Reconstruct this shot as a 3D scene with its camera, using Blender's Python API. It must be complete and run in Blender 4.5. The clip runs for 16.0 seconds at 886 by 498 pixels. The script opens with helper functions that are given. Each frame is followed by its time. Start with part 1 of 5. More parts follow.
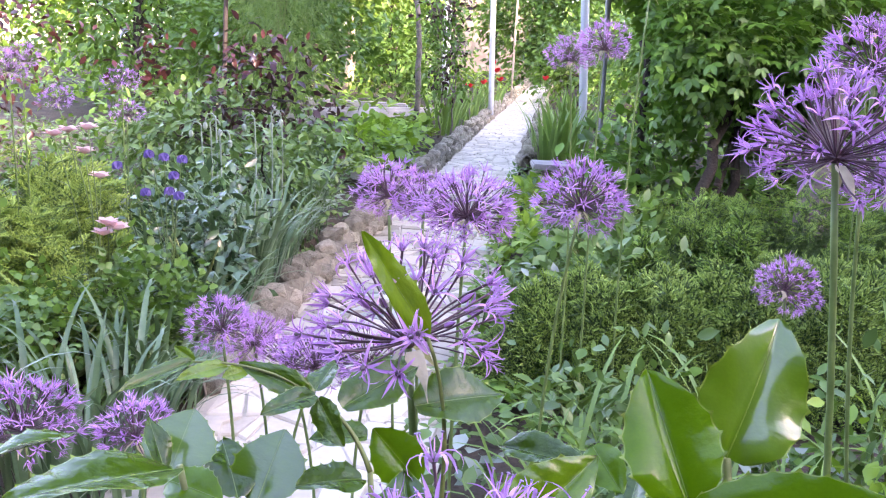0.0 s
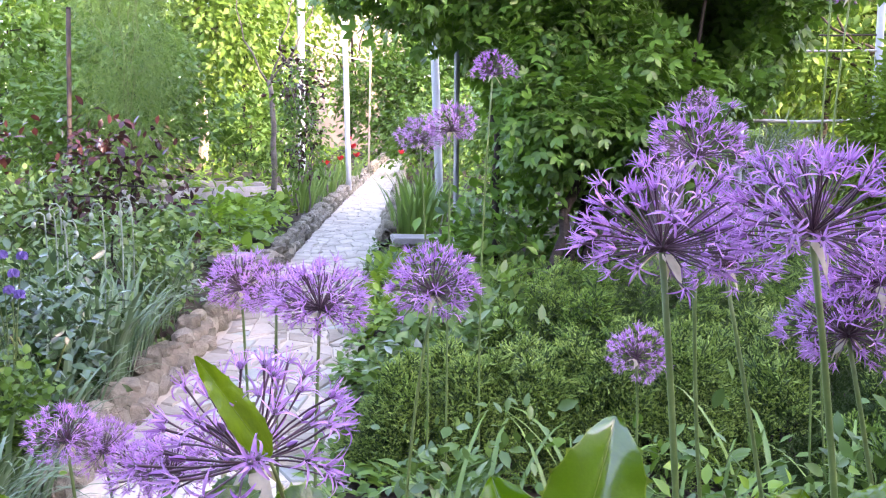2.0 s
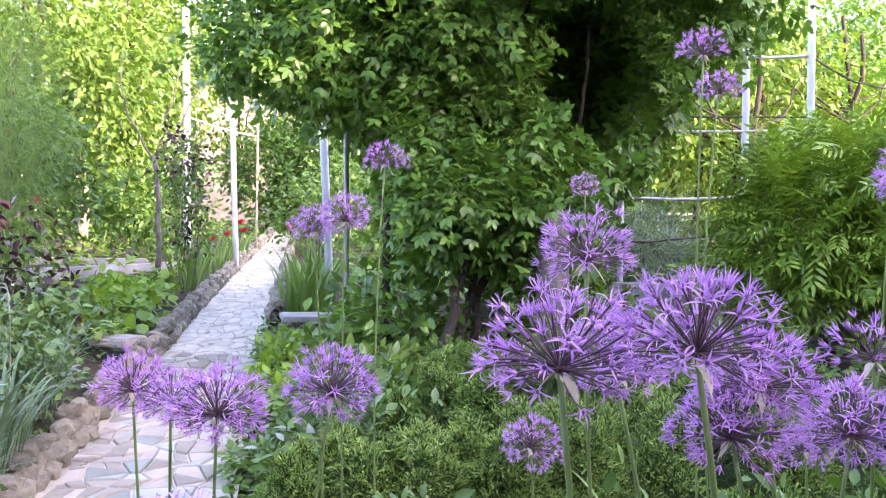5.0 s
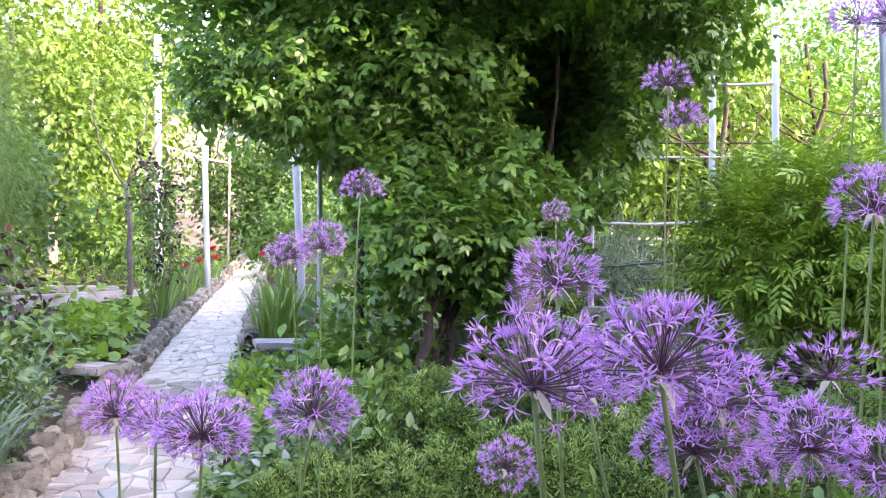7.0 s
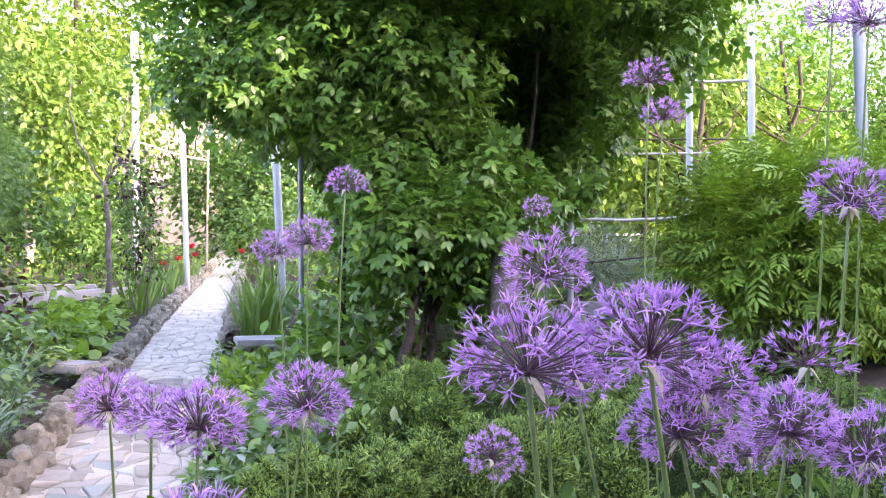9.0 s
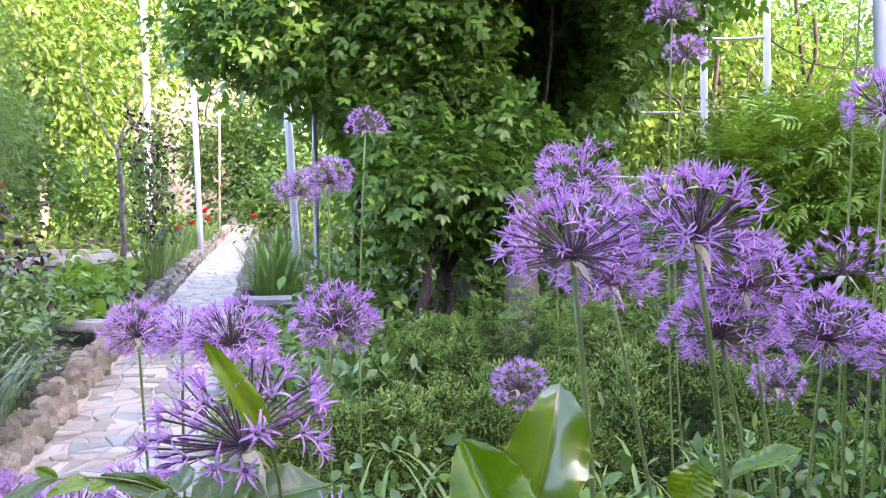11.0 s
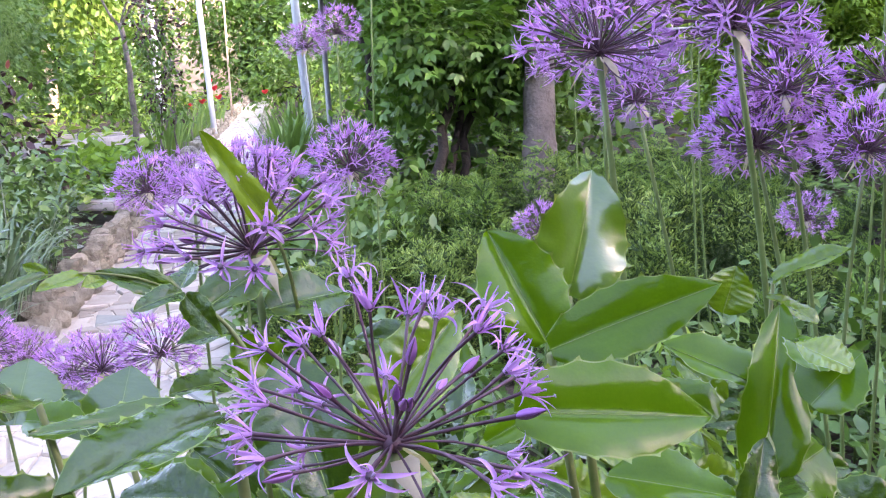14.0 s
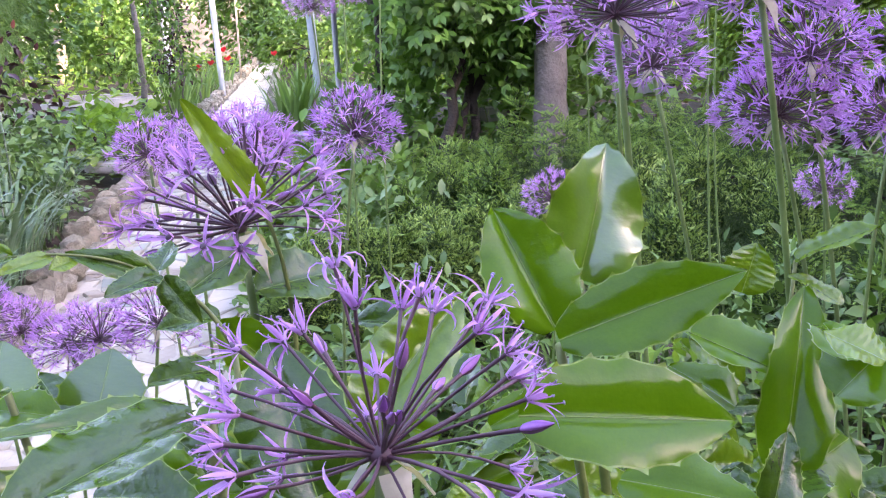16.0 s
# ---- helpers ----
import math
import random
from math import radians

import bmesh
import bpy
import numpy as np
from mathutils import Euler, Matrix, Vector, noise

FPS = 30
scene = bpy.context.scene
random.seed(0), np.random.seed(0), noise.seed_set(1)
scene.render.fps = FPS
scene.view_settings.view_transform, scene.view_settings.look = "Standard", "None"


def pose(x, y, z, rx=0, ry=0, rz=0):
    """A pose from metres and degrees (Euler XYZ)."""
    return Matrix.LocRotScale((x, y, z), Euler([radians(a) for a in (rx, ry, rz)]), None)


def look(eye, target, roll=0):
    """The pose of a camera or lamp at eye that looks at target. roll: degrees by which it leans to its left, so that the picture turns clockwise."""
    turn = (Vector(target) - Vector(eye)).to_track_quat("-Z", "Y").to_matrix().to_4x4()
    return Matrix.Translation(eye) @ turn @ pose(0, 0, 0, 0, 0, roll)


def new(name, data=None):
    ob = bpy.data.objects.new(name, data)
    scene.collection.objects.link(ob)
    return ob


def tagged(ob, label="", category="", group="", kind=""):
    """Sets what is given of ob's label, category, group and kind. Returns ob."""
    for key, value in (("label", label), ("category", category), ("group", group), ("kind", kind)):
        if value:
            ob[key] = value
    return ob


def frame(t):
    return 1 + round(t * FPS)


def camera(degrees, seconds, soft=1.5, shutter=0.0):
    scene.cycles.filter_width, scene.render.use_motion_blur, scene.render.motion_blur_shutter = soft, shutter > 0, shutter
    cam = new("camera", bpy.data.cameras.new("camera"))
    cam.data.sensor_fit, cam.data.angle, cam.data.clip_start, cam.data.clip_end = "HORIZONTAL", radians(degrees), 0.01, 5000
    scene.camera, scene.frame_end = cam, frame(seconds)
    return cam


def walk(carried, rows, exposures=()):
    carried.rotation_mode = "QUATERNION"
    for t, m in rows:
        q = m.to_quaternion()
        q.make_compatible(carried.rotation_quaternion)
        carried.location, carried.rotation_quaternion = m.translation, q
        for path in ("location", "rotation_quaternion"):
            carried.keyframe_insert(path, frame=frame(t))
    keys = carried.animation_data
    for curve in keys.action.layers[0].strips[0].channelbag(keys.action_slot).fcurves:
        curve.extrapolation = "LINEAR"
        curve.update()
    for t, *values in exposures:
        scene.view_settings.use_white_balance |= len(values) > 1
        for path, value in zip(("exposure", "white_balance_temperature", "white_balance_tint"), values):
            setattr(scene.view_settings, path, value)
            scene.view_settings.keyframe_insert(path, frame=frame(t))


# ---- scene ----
cam = camera(49.8, 16.0, soft=1.2)
PATH = [
    (0, (0.13, 0.006, 0.82), (-0.046, 1.963, 0.448), 3.2),
    (0.5, (0.13, 0.005, 0.824), (-0.027, 1.97, 0.483), 2.7),
    (1, (0.137, 0.005, 0.829), (0.047, 1.981, 0.53), 2.0),
    (1.5, (0.142, 0.009, 0.835), (0.161, 1.994, 0.587), 1.5),
    (2, (0.143, 0.01, 0.841), (0.243, 1.996, 0.629), 1.4),
    (2.5, (0.142, 0.008, 0.85), (0.313, 1.992, 0.666), 1.5),
    (3, (0.14, 0.005, 0.856), (0.345, 1.988, 0.695), 1.4),
    (3.5, (0.14, 0.006, 0.864), (0.379, 1.987, 0.723), 1.4),
    (4, (0.137, 0.004, 0.872), (0.41, 1.982, 0.755), 1.5),
    (4.5, (0.133, -0.002, 0.88), (0.442, 1.972, 0.793), 1.5),
    (5, (0.129, -0.007, 0.88), (0.458, 1.965, 0.822), 1.2),
    (7.5, (0.107, -0.071, 0.884), (0.507, 1.889, 0.883), 1.1),
    (8, (0.099, -0.082, 0.885), (0.51, 1.875, 0.884), 1.2),
    (10.5, (0.082, -0.079, 0.834), (0.534, 1.869, 0.783), 0.0),
    (11, (0.07, -0.068, 0.81), (0.479, 1.888, 0.735), 0.2),
    (11.5, (0.068, -0.061, 0.791), (0.445, 1.901, 0.684), -1.0),
    (12, (0.067, -0.057, 0.775), (0.428, 1.903, 0.617), -1.8),
    (12.5, (0.068, -0.046, 0.77), (0.422, 1.91, 0.548), -2.1),
    (13, (0.074, -0.034, 0.765), (0.434, 1.915, 0.501), -2.4),
    (13.5, (0.079, -0.028, 0.761), (0.445, 1.915, 0.457), -2.5),
    (14, (0.077, -0.024, 0.757), (0.44, 1.913, 0.419), -2.4),
    (14.5, (0.075, -0.02, 0.755), (0.427, 1.913, 0.382), -2.5),
    (15, (0.078, -0.012, 0.754), (0.427, 1.918, 0.359), -2.2),
    (15.5, (0.086, 0.0, 0.755), (0.43, 1.927, 0.348), -2.1),
    (16, (0.088, 0.012, 0.758), (0.426, 1.94, 0.346), -2.1),
]
walk(cam, [(t, look(eye, target, roll)) for t, eye, target, roll in PATH], exposures=[(0.0, 3.48, 7000, 41.0), (3.0, 3.45, 7000, 41.0), (8.0, 3.42, 7000, 41.0), (11.0, 3.44, 7000, 41.0), (13.0, 3.51, 7000, 41.0), (16.0, 3.48, 7000, 41.0)])

# ---- light ----
SUN_EL, SUN_AZ = 21.0, 130.0      # degrees; azimuth clockwise from +y, where the sun stands
world = bpy.data.worlds.new("garden_sky")
scene.world = world
world.use_nodes = True
wn = world.node_tree.nodes
sky = wn.new("ShaderNodeTexSky")
sky.sky_type = "NISHITA"
sky.sun_disc = False
sky.sun_elevation = radians(SUN_EL)
sky.sun_rotation = radians(SUN_AZ)
sky.air_density, sky.dust_density, sky.ozone_density = 1.0, 1.5, 1.0
wn["Background"].inputs["Strength"].default_value = 0.15
world.node_tree.links.new(sky.outputs["Color"], wn["Background"].inputs["Color"])
sun = new("sun", bpy.data.lights.new("sun", "SUN"))
sun.data.energy, sun.data.angle, sun.data.color = 1.25, radians(0.6), (1.0, 0.89, 0.70)
sun_from = Vector((math.sin(radians(SUN_AZ)) * math.cos(radians(SUN_EL)), math.cos(radians(SUN_AZ)) * math.cos(radians(SUN_EL)), math.sin(radians(SUN_EL))))
sun.matrix_world = look(sun_from * 40, (0, 0, 0))

rng = np.random.default_rng(7)


# ---- materials ----
def material(name, dark, light, rough=0.6, scale=12.0, fine=90.0, bump=0.25, metal=0.0, by="none", vary=0.5, through_light=0.0, glow=None, coat=0.0, spec=0.5, dist=0.004, broad=False):
    """Two colours mixed by noise at two scales and, by 'island' or 'object', by each piece's own chance; fine relief."""
    m = bpy.data.materials.new(name)
    m.use_nodes = True
    nt = m.node_tree
    N, L = nt.nodes, nt.links
    bs = N["Principled BSDF"]
    tc = N.new("ShaderNodeTexCoord")
    n1, n2 = N.new("ShaderNodeTexNoise"), N.new("ShaderNodeTexNoise")
    n1.inputs["Scale"].default_value, n1.inputs["Detail"].default_value = scale, 5
    n2.inputs["Scale"].default_value, n2.inputs["Detail"].default_value = fine, 3
    for n in (n1, n2):
        L.new(tc.outputs["Object"], n.inputs["Vector"])
    add = N.new("ShaderNodeMath")
    add.operation = "MULTIPLY_ADD"
    L.new(n2.outputs["Fac"], add.inputs[0])
    add.inputs[1].default_value = 0.45
    L.new(n1.outputs["Fac"], add.inputs[2])
    last = add.outputs[0]
    stretch = N.new("ShaderNodeMapRange")
    stretch.inputs["From Min"].default_value, stretch.inputs["From Max"].default_value = 0.45, 1.0
    L.new(last, stretch.inputs["Value"])
    last = stretch.outputs["Result"]
    if by != "none":
        if by == "island":
            src = N.new("ShaderNodeNewGeometry").outputs["Random Per Island"]
        else:
            src = N.new("ShaderNodeObjectInfo").outputs["Random"]
        mixf = N.new("ShaderNodeMix")
        mixf.inputs[0].default_value = vary
        L.new(last, mixf.inputs[2])
        L.new(src, mixf.inputs[3])
        last = mixf.outputs[0]
    ramp = N.new("ShaderNodeMix")
    ramp.data_type = "RGBA"
    ramp.inputs[6].default_value = (*dark, 1)
    ramp.inputs[7].default_value = (*light, 1)
    L.new(last, ramp.inputs[0])
    colour = ramp.outputs[2]
    L.new(colour, bs.inputs["Base Color"])
    bs.inputs["Roughness"].default_value = rough
    bs.inputs["Metallic"].default_value = metal
    bs.inputs["Specular IOR Level"].default_value = spec
    if coat:
        bs.inputs["Coat Weight"].default_value, bs.inputs["Coat Roughness"].default_value, bs.inputs["Coat IOR"].default_value = coat, 0.13, 1.7
    if bump:
        bp = N.new("ShaderNodeBump")
        bp.inputs["Strength"].default_value, bp.inputs["Distance"].default_value = bump, dist
        L.new(n1.outputs["Fac"] if broad else add.outputs[0], bp.inputs["Height"])
        L.new(bp.outputs["Normal"], bs.inputs["Normal"])
    if through_light:
        tr = N.new("ShaderNodeBsdfTranslucent")
        warm = N.new("ShaderNodeMix")
        warm.data_type, warm.blend_type = "RGBA", "MULTIPLY"
        warm.inputs[0].default_value = 1.0
        L.new(colour, warm.inputs[6])
        warm.inputs[7].default_value = (*(glow or (1.5, 1.4, 0.6)), 1)
        L.new(warm.outputs[2], tr.inputs["Color"])
        ms = N.new("ShaderNodeMixShader")
        ms.inputs[0].default_value = through_light
        L.new(bs.outputs[0], ms.inputs[1])
        L.new(tr.outputs[0], ms.inputs[2])
        L.new(ms.outputs[0], N["Material Output"].inputs["Surface"])
    return m


M_SOIL = material("soil", (0.03, 0.022, 0.015), (0.11, 0.08, 0.055), 0.95, 5, 60, 0.8, dist=0.02)
M_MORTAR = material("mortar", (0.46, 0.42, 0.335), (0.68, 0.63, 0.52), 0.9, 8, 80, 0.5)
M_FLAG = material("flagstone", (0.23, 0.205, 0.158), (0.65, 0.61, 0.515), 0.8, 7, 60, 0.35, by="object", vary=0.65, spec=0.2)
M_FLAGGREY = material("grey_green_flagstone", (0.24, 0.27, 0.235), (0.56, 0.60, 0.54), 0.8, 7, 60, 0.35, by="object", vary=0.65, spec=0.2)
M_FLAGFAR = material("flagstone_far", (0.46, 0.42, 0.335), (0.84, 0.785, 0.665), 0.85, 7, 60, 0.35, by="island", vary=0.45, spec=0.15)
M_STONE = material("edging_stone", (0.13, 0.115, 0.078), (0.70, 0.65, 0.51), 0.9, 1.6, 16, 0.9, by="object", vary=0.6, dist=0.03)
M_CORE = material("rubble_mortar", (0.13, 0.115, 0.082), (0.36, 0.325, 0.245), 0.95, 14, 70, 0.9, dist=0.015)
M_CONCRETE = material("concrete", (0.34, 0.32, 0.30), (0.58, 0.55, 0.52), 0.85, 6, 70, 0.4)
M_WALL = material("stucco", (0.36, 0.29, 0.22), (0.48, 0.40, 0.31), 0.9, 2, 40, 0.3)
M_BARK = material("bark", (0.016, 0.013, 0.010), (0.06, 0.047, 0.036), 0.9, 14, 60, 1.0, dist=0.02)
M_GREYBARK = material("grey_bark", (0.10, 0.085, 0.075), (0.27, 0.235, 0.20), 0.9, 10, 70, 0.9, dist=0.015)
M_PALEBARK = material("pale_bark", (0.38, 0.29, 0.20), (0.72, 0.62, 0.50), 0.8, 9, 50, 0.4)
M_WHITEPAINT = material("white_paint", (0.50, 0.55, 0.60), (0.68, 0.71, 0.74), 0.5, 8, 60, 0.1)
M_GREYMETAL = material("grey_paint", (0.34, 0.37, 0.42), (0.50, 0.54, 0.60), 0.45, 12, 80, 0.1, metal=0.3)
M_RUST = material("rusty_steel", (0.042, 0.033, 0.028), (0.085, 0.064, 0.054), 0.8, 20, 120, 0.4)
M_WIRE = material("wire", (0.35, 0.35, 0.34), (0.60, 0.60, 0.58), 0.4, 20, 90, 0.1, metal=0.6)

M_STEM = material("allium_stem", (0.11, 0.19, 0.045), (0.22, 0.32, 0.10), 0.45, 30, 200, 0.1)
M_PEDICEL = material("pedicel", (0.055, 0.02, 0.03), (0.18, 0.095, 0.12), 0.45, 40, 300, 0.0, by="object", vary=0.6)
M_TEPAL = material("tepal", (0.57, 0.225, 0.63), (0.91, 0.62, 0.94), 0.5, 60, 400, 0.0, by="object", vary=0.55, through_light=0.30, glow=(1.2, 1.0, 1.2))
M_BUD = material("bud_petal", (0.30, 0.09, 0.36), (0.62, 0.30, 0.68), 0.5, 120, 500, 0.2, by="object", vary=0.6, dist=0.001)
M_OVARY = material("ovary", (0.10, 0.07, 0.11), (0.20, 0.16, 0.17), 0.4, 60, 300, 0.0)
M_ANTHER = material("anther", (0.30, 0.20, 0.42), (0.50, 0.40, 0.55), 0.5, 60, 300, 0.0)
M_SPATHE = material("spathe", (0.45, 0.42, 0.30), (0.74, 0.70, 0.58), 0.6, 40, 200, 0.2, through_light=0.3)
M_MAHONIA = material("mahonia_leaf", (0.055, 0.160, 0.002), (0.115, 0.262, 0.004), 0.20, 3, 60, 0.45, by="object", vary=0.5, through_light=0.34, spec=0.28, dist=0.006, broad=True, coat=0.20)
M_WAXY = material("waxy_mahonia_leaf", (0.055, 0.150, 0.002), (0.110, 0.24, 0.004), 0.28, 3, 60, 0.4, by="object", vary=0.5, through_light=0.2, spec=0.7, dist=0.005, broad=True, coat=1.0)
# dark mature leaf; on the lower tiers its colour also stands for shade
M_OLDSHADELEAF = material("old_shaded_mahonia_leaf", (0.022, 0.070, 0.003), (0.064, 0.150, 0.006), 0.17, 4, 60, 0.6, by="object", vary=0.5, through_light=0.12, spec=0.35, dist=0.006, broad=True, coat=0.30)
M_YOUNG = material("young_leaf", (0.075, 0.18, 0.003), (0.20, 0.35, 0.008), 0.25, 7, 60, 0.5, by="object", vary=0.5, through_light=0.25, spec=0.7, dist=0.003, broad=True, coat=0.2)
M_MIDRIB = material("midrib", (0.13, 0.24, 0.015), (0.22, 0.34, 0.04), 0.35, 40, 200, 0.1)
M_MAHSTEM = material("mahonia_stem", (0.14, 0.20, 0.05), (0.26, 0.30, 0.09), 0.5, 40, 200, 0.2)
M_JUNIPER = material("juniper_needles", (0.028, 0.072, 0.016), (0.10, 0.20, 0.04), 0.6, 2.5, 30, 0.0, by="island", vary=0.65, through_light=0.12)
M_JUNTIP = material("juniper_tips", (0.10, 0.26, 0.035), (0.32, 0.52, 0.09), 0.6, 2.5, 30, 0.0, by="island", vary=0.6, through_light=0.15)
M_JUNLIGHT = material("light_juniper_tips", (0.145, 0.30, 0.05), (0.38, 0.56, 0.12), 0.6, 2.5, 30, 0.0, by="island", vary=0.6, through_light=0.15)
M_GOLDTIP = material("gold_juniper_tips", (0.20, 0.36, 0.055), (0.45, 0.60, 0.125), 0.6, 2.5, 30, 0.0, by="island", vary=0.6, through_light=0.2)
M_GOLDJUN = material("gold_juniper_needles", (0.055, 0.13, 0.022), (0.20, 0.32, 0.06), 0.6, 2.5, 30, 0.0, by="island", vary=0.6, through_light=0.15)
M_IRIS = material("grey_green_blade", (0.052, 0.125, 0.050), (0.22, 0.345, 0.18), 0.30, 6, 120, 0.05, by="object", vary=0.6, through_light=0.12)
M_IRISGREEN = material("green_blade", (0.10, 0.22, 0.05), (0.27, 0.45, 0.115), 0.40, 6, 120, 0.05, by="object", vary=0.6, through_light=0.18)
M_TREE = material("tree_leaf", (0.044, 0.132, 0.022), (0.175, 0.385, 0.062), 0.40, 1.2, 30, 0.0, by="island", vary=0.6, through_light=0.25, glow=(1.35, 1.4, 0.6))
M_SHRUB = material("fresh_shrub_leaf", (0.10, 0.235, 0.028), (0.32, 0.53, 0.07), 0.42, 1.5, 30, 0.0, by="island", vary=0.6, through_light=0.28)
M_BUSH = material("bush_leaf", (0.045, 0.125, 0.022), (0.165, 0.33, 0.055), 0.36, 1.5, 30, 0.0, by="island", vary=0.6, through_light=0.25)
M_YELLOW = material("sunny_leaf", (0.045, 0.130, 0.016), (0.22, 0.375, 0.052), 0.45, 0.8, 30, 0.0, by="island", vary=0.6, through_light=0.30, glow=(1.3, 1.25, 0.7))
M_GROUND = material("ground_leaf", (0.045, 0.12, 0.030), (0.19, 0.34, 0.095), 0.34, 3, 30, 0.0, by="island", vary=0.65, through_light=0.18)
M_SILVER = material("silver_leaf", (0.16, 0.24, 0.18), (0.42, 0.50, 0.44), 0.45, 3, 30, 0.0, by="island", vary=0.6, through_light=0.12)
M_RED = material("red_rose_leaf", (0.026, 0.012, 0.013), (0.085, 0.026, 0.027), 0.30, 3, 30, 0.0, by="island", vary=0.6, through_light=0.03, glow=(1.1, 1.0, 0.9))
M_ROSE = material("glossy_rose_leaf", (0.026, 0.075, 0.028), (0.10, 0.20, 0.075), 0.20, 3, 30, 0.0, by="island", vary=0.65, through_light=0.08, spec=0.8)
M_BLUE = material("columbine_petal", (0.085, 0.05, 0.24), (0.21, 0.14, 0.42), 0.5, 20, 100, 0.0, by="island", vary=0.6, through_light=0.2, glow=(1, 1, 1.2))
M_PINK = material("pink_petal", (0.72, 0.42, 0.44), (0.90, 0.72, 0.68), 0.5, 20, 100, 0.0, by="island", vary=0.6, through_light=0.3, glow=(1.1, 1, 1))
M_SCARLET = material("scarlet_petal", (0.60, 0.02, 0.03), (0.85, 0.07, 0.08), 0.45, 20, 100, 0.0, by="object", vary=0.6, through_light=0.3, glow=(1.2, 0.8, 0.8))
M_WHITEP = material("white_petal", (0.70, 0.70, 0.66), (0.86, 0.86, 0.82), 0.5, 20, 100, 0.0, by="island", vary=0.6, through_light=0.3, glow=(1, 1, 1))
M_LITTER = material("dead_leaf", (0.12, 0.07, 0.04), (0.34, 0.22, 0.14), 0.8, 8, 60, 0.3, by="island", vary=0.6)


# ---- building blocks ----
def mesh_data(name, chunks, smooth=True):
    """One mesh from (vertices, faces, material) chunks; faces is an array of triangles or of quads, or a list of polygons."""
    V, F, MI, mats, off = [], [], [], [], 0
    for v, f, m in chunks:
        if m not in mats:
            mats.append(m)
        v = np.asarray(v, float)
        if isinstance(f, np.ndarray):
            F.extend((f + off).tolist())
        else:
            F.extend([[i + off for i in p] for p in f])
        MI.extend([mats.index(m)] * len(f))
        V.append(v)
        off += len(v)
    me = bpy.data.meshes.new(name)
    me.from_pydata(np.concatenate(V).tolist(), [], F)
    for m in mats:
        me.materials.append(m)
    me.polygons.foreach_set("material_index", MI)
    me.polygons.foreach_set("use_smooth", [smooth] * len(F))
    me.update()
    return me


def part(name, me, parent, m=None, label="", kind=""):
    ob = new(name, me)
    ob.parent = parent
    if m is not None:
        ob.matrix_basis = m
    return tagged(ob, label=label, kind=kind)


def thing(name, place, label, category, group="", kind=""):
    ob = new(name)
    ob.empty_display_size = 0.05
    ob.matrix_basis = Matrix.Translation(place)
    return tagged(ob, label, category, group, kind)


def unit(a):
    return a / np.maximum(np.linalg.norm(a, axis=-1, keepdims=True), 1e-9)


def axes(d, n):
    """Rotation matrices whose columns are side, way and normal."""
    d = unit(d)
    s = unit(np.cross(d, n))
    return np.stack([s, d, np.cross(s, d)], axis=-1)


def scatter(tv, tf, R, T, S):
    """Copies of a template at rotations R, places T and sizes S (one number or three each)."""
    tv = np.asarray(tv, float)
    S = np.asarray(S, float)
    S = S[:, None] if S.ndim == 1 else S
    v = np.einsum("kij,kvj->kvi", R, tv[None] * S[:, None, :]) + T[:, None, :]
    f = tf[None] + (np.arange(len(T)) * len(tv))[:, None, None]
    return v.reshape(-1, 3), f.reshape(-1, tf.shape[1])


def tube(points, radii, sides=8, cap=True):
    """A tube along points."""
    P = np.asarray(points, float)
    t = unit(np.gradient(P, axis=0))
    ref = np.array([0.31, 0.95, 0.05])
    a = unit(np.cross(t, ref))
    b = np.cross(t, a)
    ang = np.linspace(0, 2 * np.pi, sides, endpoint=False)
    rad = np.broadcast_to(np.asarray(radii, float), (len(P),))
    v = P[:, None] + rad[:, None, None] * (np.cos(ang)[None, :, None] * a[:, None] + np.sin(ang)[None, :, None] * b[:, None])
    i, j = np.meshgrid(np.arange(len(P) - 1), np.arange(sides), indexing="ij")
    k = (j + 1) % sides
    f = np.stack([i * sides + j, i * sides + k, (i + 1) * sides + k, (i + 1) * sides + j], -1).reshape(-1, 4)
    faces = f.tolist()
    if cap:
        faces += [list(range(sides))[::-1], [(len(P) - 1) * sides + s for s in range(sides)]]
    return v.reshape(-1, 3), faces


def bend(a, b, sag=(0, 0, 0), n=8, wobble=0.0):
    u = np.linspace(0, 1, n)[:, None]
    p = np.asarray(a) * (1 - u) + np.asarray(b) * u + np.asarray(sag) * (4 * u * (1 - u))
    if wobble:
        w = rng.normal(0, wobble, (n, 3))
        w[0] = w[-1] = 0
        p = p + w
    return p


def leaf_template(widths, ys, fold=0.2, curl=0.15):
    """A leaf along +y of length 1, with a folded midrib; first and last rows are points."""
    v, rows = [], []
    for w, y in zip(widths, ys):
        z = -curl * y * y
        if w == 0:
            rows.append([len(v)] * 3)
            v.append((0, y, z))
        else:
            rows.append([len(v), len(v) + 1, len(v) + 2])
            v += [(-w, y, z + fold * w), (0, y, z), (w, y, z + fold * w)]
    tri = []
    for r, s in zip(rows, rows[1:]):
        for a, b in ((0, 1), (1, 2)):
            q = [r[a], r[b], s[b], s[a]]
            q = list(dict.fromkeys(q))
            tri += [(q[0], q[i], q[i + 1]) for i in range(1, len(q) - 1)]
    return np.array(v), np.array(tri)


